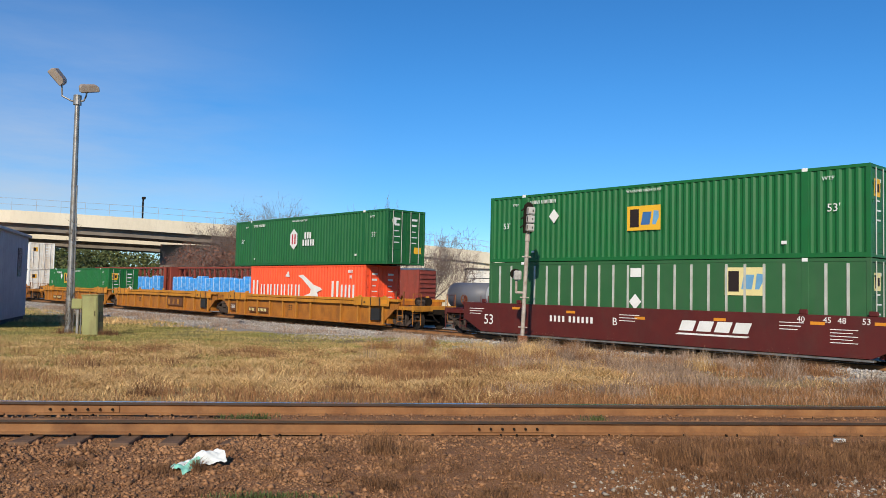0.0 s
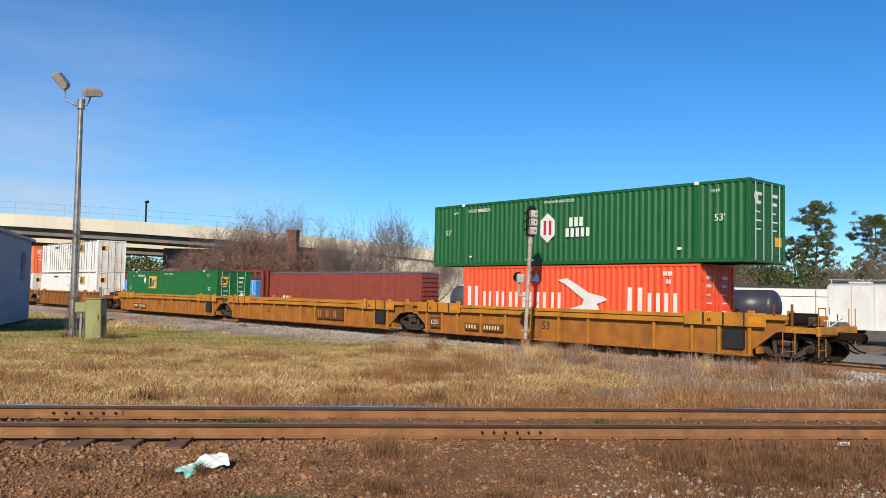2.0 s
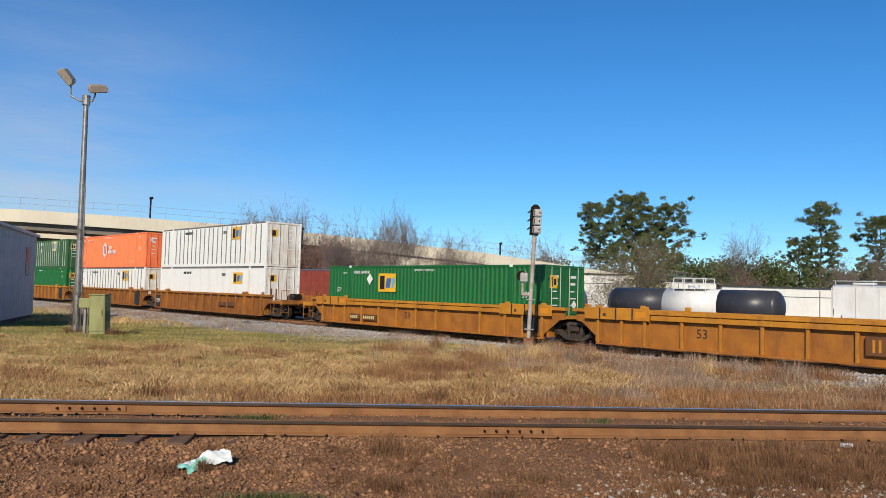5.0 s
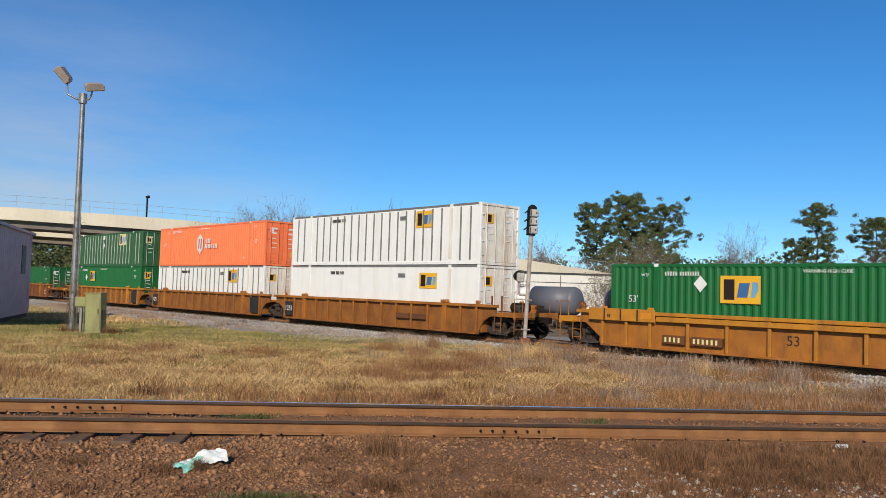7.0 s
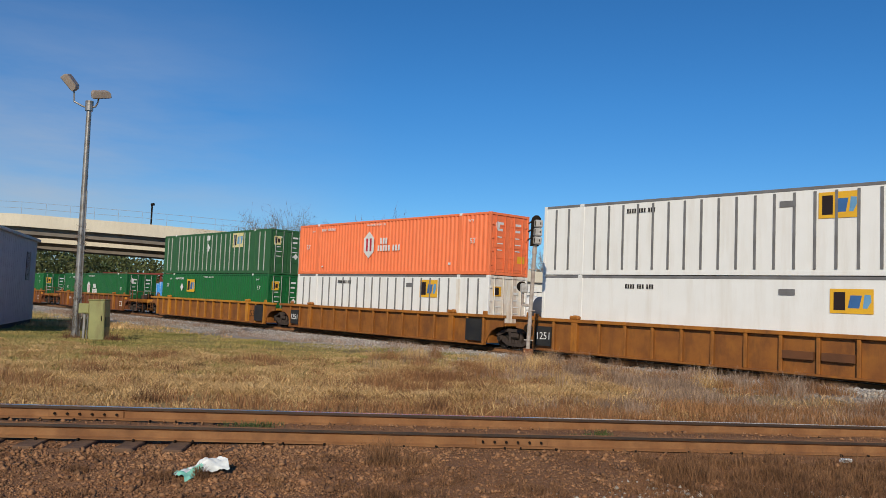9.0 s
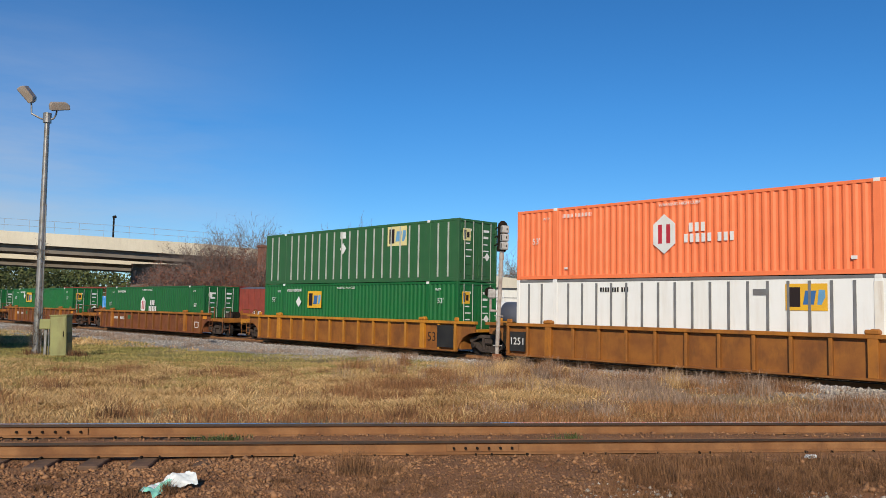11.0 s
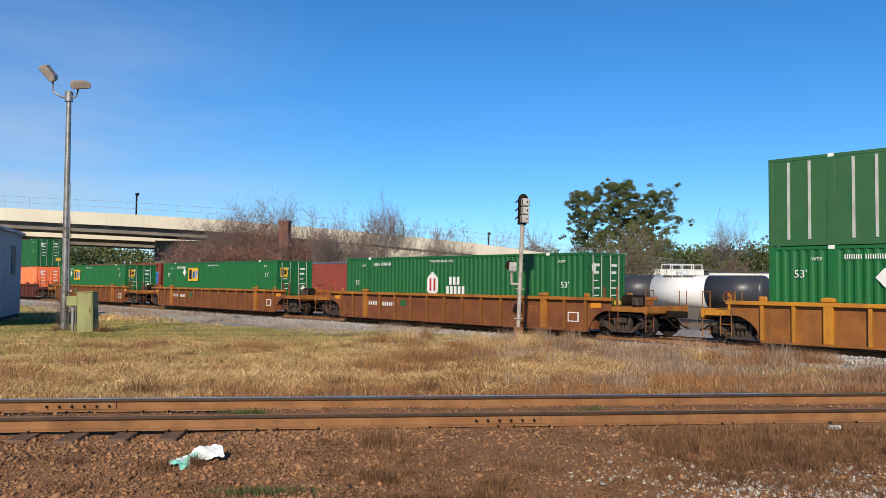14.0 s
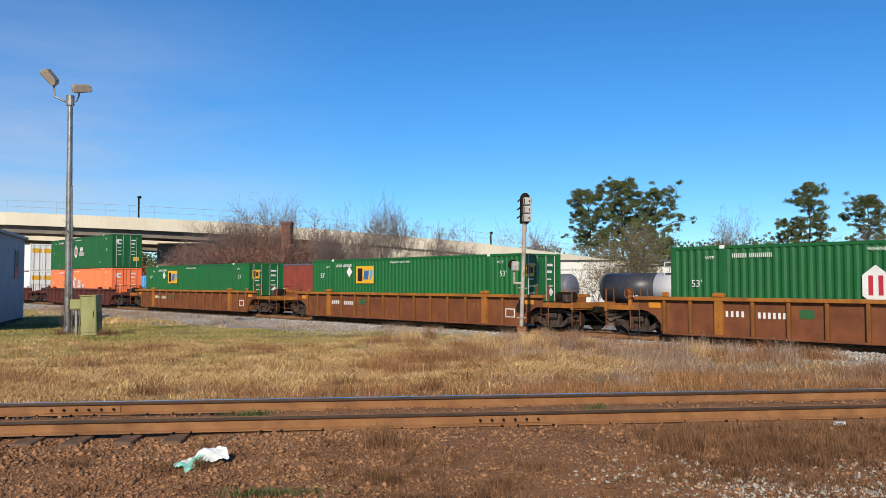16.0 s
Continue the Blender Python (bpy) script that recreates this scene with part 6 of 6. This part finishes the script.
def fields():
    rng = np.random.default_rng(5)
    straw = mat("straw grass", (0.68, 0.46, 0.21), (0.42, 0.25, 0.098), 0.8, scale=0.9, bump=0, island=0.35)
    rusty = mat("rusty dead weeds", (0.33, 0.165, 0.068), (0.21, 0.098, 0.042), 0.85, scale=0.8, bump=0, island=0.4)
    greyb = mat("grey brown brush", (0.37, 0.26, 0.18), (0.25, 0.17, 0.12), 0.85, scale=0.8, bump=0, island=0.4)
    turf = mat("winter turf", (0.205, 0.20, 0.05), (0.40, 0.30, 0.11), 0.8, scale=0.35, bump=0, island=0.4)
    dark = mat("brown foreground weeds", (0.22, 0.112, 0.050), (0.14, 0.068, 0.031), 0.9, scale=0.9, bump=0, island=0.45)
    fresh = mat("fresh green weeds", (0.06, 0.085, 0.022), (0.09, 0.105, 0.03), 0.7, bump=0, island=0.4)

    def off_line(x, y, d=3.0):
        return line_off(x, y) < -d - 2.9 * smooth(1.0, -9.0, x) + 0.5 * lumps(x, y, 0.7)

    # straw over the middle field, lodged and matted
    x, y = scatter(rng, 330000, 12.6, 31, -0.62, 0.5, lambda x, y: (front_off(x, y) > 1.7) * off_line(x, y, 3.6) * np.clip(0.40 + 0.45 * lumps(x, y, 0.9), 0.08, 1) * (1 - 0.9 * smooth(0.12, 0.27, x / y + 0.03 * lumps(x, y, 0.6))))
    h = 0.04 + 0.17 * clump(x, y, 1.3, -0.4, 1.7) * rng.uniform(0.4, 1.4, len(x)) + rng.uniform(0, 0.06, len(x))
    h *= np.where((y > 21) & (x < 2), 0.6, 1)
    blades("straw_grass", x, y, h, 0.013, 2.6, straw, "pale straw-coloured dry grass over the field", rng)
    # rusty weeds just behind the front track and in clumps
    x, y = scatter(rng, 330000, 12.2, 26, -0.62, 0.62, lambda x, y: (front_off(x, y) > 1.3) * off_line(x, y, 4.2) * np.clip(np.maximum(1.0 - 0.30 * np.abs(front_off(x, y) - 2.2 - 0.8 * lumps(x, y, 0.6)), clump(x, y, 0.8, 0.4, 1.3) * 0.9 * (1 - 0.6 * smooth(0.0, 0.1, x / y) * smooth(4.0, 6.0, front_off(x, y)))), 0, 1) * (0.22 + 0.78 * smooth(-0.30, 0.0, x / y)))
    h = rng.uniform(0.05, 0.34, len(x)) * (0.45 + 0.75 * clump(x, y, 0.8, 0.1, 1.5))
    blades("rusty_weeds", x, y, h, 0.009, 0.7, rusty, "rusty brown dead weeds behind the front track", rng)
    # grey-brown brush towards the main line on the open side
    x, y = scatter(rng, 230000, 13.5, 31, -0.05, 0.62, lambda x, y: off_line(x, y, 2.9) * (front_off(x, y) > 2.0) * np.clip(0.22 + 0.5 * lumps(x, y, 0.7), 0, 1) * smooth(0.02, 0.22, x / y + 0.04 * lumps(x, y, 0.5)) * (1 - 0.85 * smooth(0.25, 0.42, x / y) * smooth(-9.5, -6.5, line_off(x, y))))
    h = rng.uniform(0.06, 0.5, len(x)) * (0.35 + 0.75 * clump(x, y, 0.7, 0.1, 1.5))
    h *= np.where(line_off(x, y) > -7.5, 0.45, 0.85)
    blades("grey_brush", x, y, h, 0.009, 0.6, greyb, "thin grey-brown brush beside the ballast", rng)
    # single tufts that stand out of the field
    n = 100
    cy = np.sqrt(rng.uniform(13.5 ** 2, 27 ** 2, n))
    cx = cy * rng.uniform(-0.55, 0.55, n)
    k = off_line(cx, cy, 4.0)
    x, y, h = tufts(rng, cx[k], cy[k], 60, 260, 0.14, 0.40, 0.12, 0.36)
    g = np.sin(x * 0.9 + y * 1.7) > 0
    blades("weed_tufts", x[g], y[g], h[g], 0.009, 0.6, rusty, "uneven tufts of dead weeds over the field", rng)
    blades("dark_tufts", x[~g], y[~g], h[~g], 0.009, 0.6, dark, "darker tufts of dead weeds over the field", rng)
    n = 40
    cy = np.sqrt(rng.uniform(18 ** 2, 29 ** 2, n))
    cx = cy * rng.uniform(-0.1, 0.45, n)
    k = off_line(cx, cy, 3.4)
    x, y, h = tufts(rng, cx[k], cy[k], 20, 70, 0.15, 0.4, 0.40, 0.80)
    blades("tall_stalks", x, y, h, 0.009, 0.35, greyb, "tall thin dead stalks near the main line", rng)
    # bushy dead weeds in a loose belt before the ballast, some tan, some red-brown
    for count, lo, hi, paint, text in ((34, -0.10, 0.32, straw, "bushy tan dead weeds before the ballast"), (46, -0.14, 0.45, rusty, "bushy red-brown dead weeds before the ballast"), (40, 0.05, 0.56, greyb, "bushy grey dead weeds before the ballast")):
        cy = rng.uniform(19, 30, count)
        cx = cy * rng.uniform(lo, hi, count)
        k = (line_off(cx, cy) < -4.2 - 2.6 * smooth(2.5, 7.0, cx)) & (line_off(cx, cy) > -11.0)
        x, y, h = tufts(rng, cx[k], cy[k], 220, 520, 0.18, 0.42, 0.35, 0.80)
        blades("weed_bushes", x, y, h, 0.008, 0.75, paint, text, rng)
    # lodged straw lying in swirls
    n = 260
    cy = np.sqrt(rng.uniform(14 ** 2, 28 ** 2, n))
    cx = cy * rng.uniform(-0.58, 0.30, n)
    k = off_line(cx, cy, 4.5) & (front_off(cx, cy) > 2.4)
    x, y, h = tufts(rng, cx[k], cy[k], 120, 320, 0.2, 0.5, 0.10, 0.22)
    blades("lodged_straw", x, y, h, 0.012, 3.2, straw, "pale straw lying in matted swirls", rng)
    x, y, h = tufts(rng, np.array([-13.3, -13.1, -14.9, -15.2]), np.array([32.5, 32.7, 32.7, 32.9]), 120, 200, 0.15, 0.25, 0.2, 0.5)
    blades("cabinet_weeds", x, y, h, 0.014, 0.7, dark, "dark dead weeds at the cabinet's foot", rng)
    # a band of brush along the ballast's foot
    s = rng.uniform(-48, 20, 40000)
    o = -rng.uniform(3.0, 6.5, 40000)
    x, y = ALONG.x * s + ACROSS.x * o, LINE_Y + ALONG.y * s + ACROSS.y * o
    k = rng.uniform(size=len(x)) < np.clip(0.15 + 0.5 * lumps(x, y, 0.8), 0, 1)
    x, y = x[k], y[k]
    blades("ballast_brush", x, y, rng.uniform(0.10, 0.45, len(x)) * (0.4 + 0.6 * clump(x, y, 0.8, 0.2, 1.5)), 0.014, 0.45, greyb, "sparse dead stalks at the ballast's foot", rng)
    # short turf at the back of the field
    x, y = scatter(rng, 170000, 19, 44, -0.62, 0.12, lambda x, y: off_line(x, y, 5.0) * (front_off(x, y) > 8.5 + 2.5 * lumps(x, y, 0.35)) * np.clip(0.6 + 0.4 * lumps(x, y, 0.5), 0.12, 1.0))
    blades("turf", x, y, rng.uniform(0.03, 0.10, len(x)), 0.022, 0.9, turf, "short green winter turf with straw patches", rng)
    # rough mown grass further back, up to the ballast
    x, y = scatter(rng, 90000, 42, 78, -0.62, -0.05, lambda x, y: off_line(x, y, 4.2) * np.clip(0.6 + 0.5 * lumps(x, y, 0.3), 0.15, 1))
    g = lumps(x, y, 0.22) + rng.normal(size=len(x)) * 0.35 > 0.1
    blades("turf", x[g], y[g], rng.uniform(0.05, 0.16, int(g.sum())), 0.04, 0.9, turf, "rough green winter grass behind the cabinet", rng)
    blades("straw_grass", x[~g], y[~g], rng.uniform(0.06, 0.22, int((~g).sum())), 0.04, 1.2, straw, "rough straw-coloured grass behind the cabinet", rng)
    # dark dead weeds before the front track, in ragged tufts
    n = 950
    cy = rng.uniform(6.5, 10.1, n)
    cx = cy * rng.uniform(-0.66, 0.68, n)
    odds = np.clip(0.08 + 0.75 * smooth(-0.18, 0.02, cx / cy) * np.clip(0.35 + 0.5 * lumps(cx, cy, 0.8), 0, 1) + 0.35 * smooth(0.2, 0.4, cx / cy) * (cy > 8.4) + 0.3 * (cy < 7.2), 0, 1)
    odds *= 1 - 0.65 * smooth(8.7, 9.5, cy) * (cx < 2.4)
    k = (rng.uniform(size=n) < odds) & (front_off(cx, cy) < -1.0)
    x, y, h = tufts(rng, cx[k], cy[k], 60, 300, 0.05, 0.24, 0.04, 0.17)
    g = front_off(x, y) < -0.9
    blades("foreground_weeds", x[g], y[g], h[g], 0.006, 1.0, dark, "ragged dark brown dead weeds on the bare earth", rng)
    n = 70
    cx, cy = rng.uniform(2.4, 6.8, n), rng.uniform(8.8, 10.3, n)
    k = front_off(cx, cy) < -0.95
    x, y, h = tufts(rng, cx[k], cy[k], 60, 180, 0.06, 0.16, 0.12, 0.36)
    blades("rail_weeds", x, y, h, 0.006, 0.6, dark, "taller dead weeds beside the near rail", rng)
    for cx, cy, n, hh, rr in ((-1.62, 7.3, 420, 0.085, 0.11), (-1.25, 7.35, 160, 0.06, 0.12), (-2.55, 11.15, 260, 0.12, 0.12), (2.2, 11.5, 110, 0.13, 0.05), (1.9, 11.3, 60, 0.07, 0.05)):
        x, y = cx + rng.normal(size=n) * rr * 1.6, cy + rng.normal(size=n) * rr * 0.6
        blades("green_weeds", x, y, rng.uniform(0.3, 1, n) * hh, 0.010, 0.9, fresh, "small tuft of fresh green weeds", rng)
    x, y = -0.66 + rng.normal(size=320) * 0.10, 9.3 + rng.normal(size=320) * 0.08
    blades("dead_bush", x, y, rng.uniform(0.08, 0.42, 320), 0.005, 0.9, dark, "small dead bush leaning on the rail", rng)


def stones():
    rng = np.random.default_rng(9)
    octa = np.array([[1, 0, 0], [-1, 0, 0], [0, 1, 0], [0, -1, 0], [0, 0, 1], [0, 0, -1]], dtype=float)
    of = np.array([[0, 2, 4], [2, 1, 4], [1, 3, 4], [3, 0, 4], [2, 0, 5], [1, 2, 5], [3, 1, 5], [0, 3, 5]])

    def lay(name, x, y, r, material, label, sink=0.25):
        n = len(x)
        z = ground_z(x, y)
        v = octa[None] * rng.uniform(0.55, 1.2, (n, 6, 1)) * r[:, None, None]
        v = v + rng.normal(size=(n, 6, 3)) * r[:, None, None] * 0.18
        a = rng.uniform(0, 6.28, n)
        c, s = np.cos(a)[:, None], np.sin(a)[:, None]
        vx, vy = v[:, :, 0] * c - v[:, :, 1] * s, v[:, :, 0] * s + v[:, :, 1] * c
        v = np.stack([vx + x[:, None], vy + y[:, None], v[:, :, 2] * 0.75 + z[:, None] + (r * (0.5 - sink))[:, None]], -1).reshape(-1, 3)
        f = (np.arange(n)[:, None, None] * 6 + of[None]).reshape(-1, 3)
        tagged(fast_mesh(name, v, f, material), label, "stones", kind="stuff")

    warm = mat("earthy gravel", (0.33, 0.172, 0.080), (0.205, 0.10, 0.047), 0.9, scale=1.5, bump=0.3, island=0.42)
    grey = mat("ballast stone", (0.42, 0.39, 0.35), (0.32, 0.285, 0.25), 0.9, scale=1.0, bump=0.3, island=0.45)
    pale = mat("pale gravel", (0.42, 0.37, 0.30), (0.33, 0.28, 0.22), 0.9, scale=2.5, bump=0.3, island=0.4)
    x, y = scatter(rng, 60000, 6.4, 10.7, -0.66, 0.68, lambda x, y: (front_off(x, y) < -0.86) * (0.45 + 0.5 * smooth(0.1, -0.15, x / y)))
    lay("earthy_gravel", x, y, rng.lognormal(-4.45, 0.55, len(x)).clip(0.006, 0.055), warm, "loose earthy gravel before the front track")
    x, y = scatter(rng, 20000, 6.2, 9.0, -0.05, 0.70, lambda x, y: np.clip(0.5 + 0.5 * lumps(x, y, 1.2), 0.1, 1) * smooth(0.05, 0.42, x / y + 0.05 * lumps(x, y, 0.9)) * smooth(9.0, 7.2, y + 0.5 * lumps(x, y, 1.0)))
    lay("pale_gravel", x, y, rng.lognormal(-4.1, 0.4, len(x)).clip(0.008, 0.05), pale, "pale grey gravel on the near ground")
    f = rng.uniform(-0.62, 0.62, 3200)
    a = rng.uniform(-8, 9, 3200)
    x, y = a * FC - f * FS, FRONT_Y + a * FS + f * FC
    lay("track_gravel", x, y, rng.lognormal(-4.3, 0.45, len(x)).clip(0.006, 0.04), warm, "small stones between the front rails")
    s = np.concatenate([rng.uniform(-70, 22, 26000), rng.uniform(-10, 22, 22000)])
    o = -rng.uniform(0.9, 5.6 + 2.8 * smooth(-8, -24, s), len(s))
    x, y = ALONG.x * s + ACROSS.x * o, LINE_Y + ALONG.y * s + ACROSS.y * o
    s2 = rng.uniform(-2, 24, 30000)
    o2 = -rng.uniform(4.3, 9.5, len(s2))
    x2, y2 = ALONG.x * s2 + ACROSS.x * o2, LINE_Y + ALONG.y * s2 + ACROSS.y * o2
    k = (rng.uniform(size=len(x2)) < np.clip(0.35 + 0.5 * lumps(x2, y2, 0.6), 0, 1) * smooth(-9.5, -6.5, o2)) & (front_off(x2, y2) > 2)
    lay("strewn_ballast", x2[k], y2[k], rng.lognormal(-3.3, 0.35, int(k.sum())).clip(0.02, 0.09), pale, "pale stones strewn from the ballast into the weeds")
    lay("ballast", x, y, rng.lognormal(-3.2, 0.3, len(x)).clip(0.02, 0.09), grey, "light grey crushed stone ballast of the main line")


fields()
stones()


# ---- litter ----
def crumpled_bag():
    white = mat("crumpled white plastic", (0.78, 0.80, 0.78), (0.66, 0.69, 0.67), 0.35, bump=0.2)
    teal = mat("green printed plastic", (0.22, 0.60, 0.46), (0.34, 0.66, 0.54), 0.35, bump=0.2)
    rng = np.random.default_rng(3)
    gx, gy = -2.44, 8.42
    b = thing("plastic_bag", "crumpled white plastic bag with green print lying on gravel", "plastic bag", pose(gx, gy, float(ground_z(np.array(gx), np.array(gy))) + 0.01, 0, -9, 50))

    nx, ny = 34, 22
    u, v = np.meshgrid(np.linspace(0, 1, nx), np.linspace(0, 1, ny))
    x = -0.30 + 0.60 * u + 0.02 * np.sin(9 * v + 5 * u)
    y = (v - 0.5) * (0.24 + 0.10 * np.sin(7.0 * u + 0.6)) + 0.05 * np.sin(5 * u)
    z = 0.0 + (0.07 + 0.13 * u) * (np.sin(np.pi * v) ** 0.6) * (0.75 + 0.25 * np.sin(11 * u + 1)) + 0.03 * np.abs(np.sin(13 * u + 8 * v)) * np.abs(np.sin(6 * v - 9 * u)) + rng.uniform(0, 0.012, u.shape)
    pts = np.stack([x, y, z], -1).reshape(-1, 3) * 0.84
    i = (np.arange(ny - 1)[:, None] * nx + np.arange(nx - 1)[None]).ravel()
    quads = np.stack([i, i + 1, i + nx + 1, i + nx], -1)
    uu, vv = (u.ravel()[i], v.ravel()[i])
    printed = (uu < 0.42 + 0.16 * np.sin(7 * vv + 0.5)) & (np.abs(vv - 0.55 + 0.3 * uu) > 0.10)
    fast_mesh("bag_body", pts, quads[~printed], white, b)
    fast_mesh("print", pts, quads[printed], teal, b)
    gx, gy = 5.02, 10.28
    c = thing("paper_cup", "small white paper carton in the weeds", "litter", pose(gx, gy, float(ground_z(np.array(gx), np.array(gy))) + 0.05, 0, 0, 12))
    part("carton", boxes((-0.075, 0.075, -0.03, 0.03, 0.0, 0.045), bevel=0.008), white, c)
    part("print", boxes((-0.05, 0.01, -0.032, -0.03, 0.01, 0.035)), rib_dark, c)


crumpled_bag()


def motions():
    """The whole train rolls forward along the line at a nearly even pace."""
    times = [-0.5 + 0.5 * k for k in range(35)]

    def run(t):
        return 9.80 * t + 0.0035 * t * t
    for ob, s0, z in TRAIN:
        walk(ob, [(t, on_line(s0 + run(t), 0, z)) for t in times])

    # wheels turn with the way that they roll
    for w in WHEELS:
        p = w.matrix_basis.translation.copy()
        walk(w, [(k / FPS, pose(*p) @ Matrix.Rotation(run(k / FPS) / 0.42, 4, "Y")) for k in range(16 * FPS + 1)])


motions()
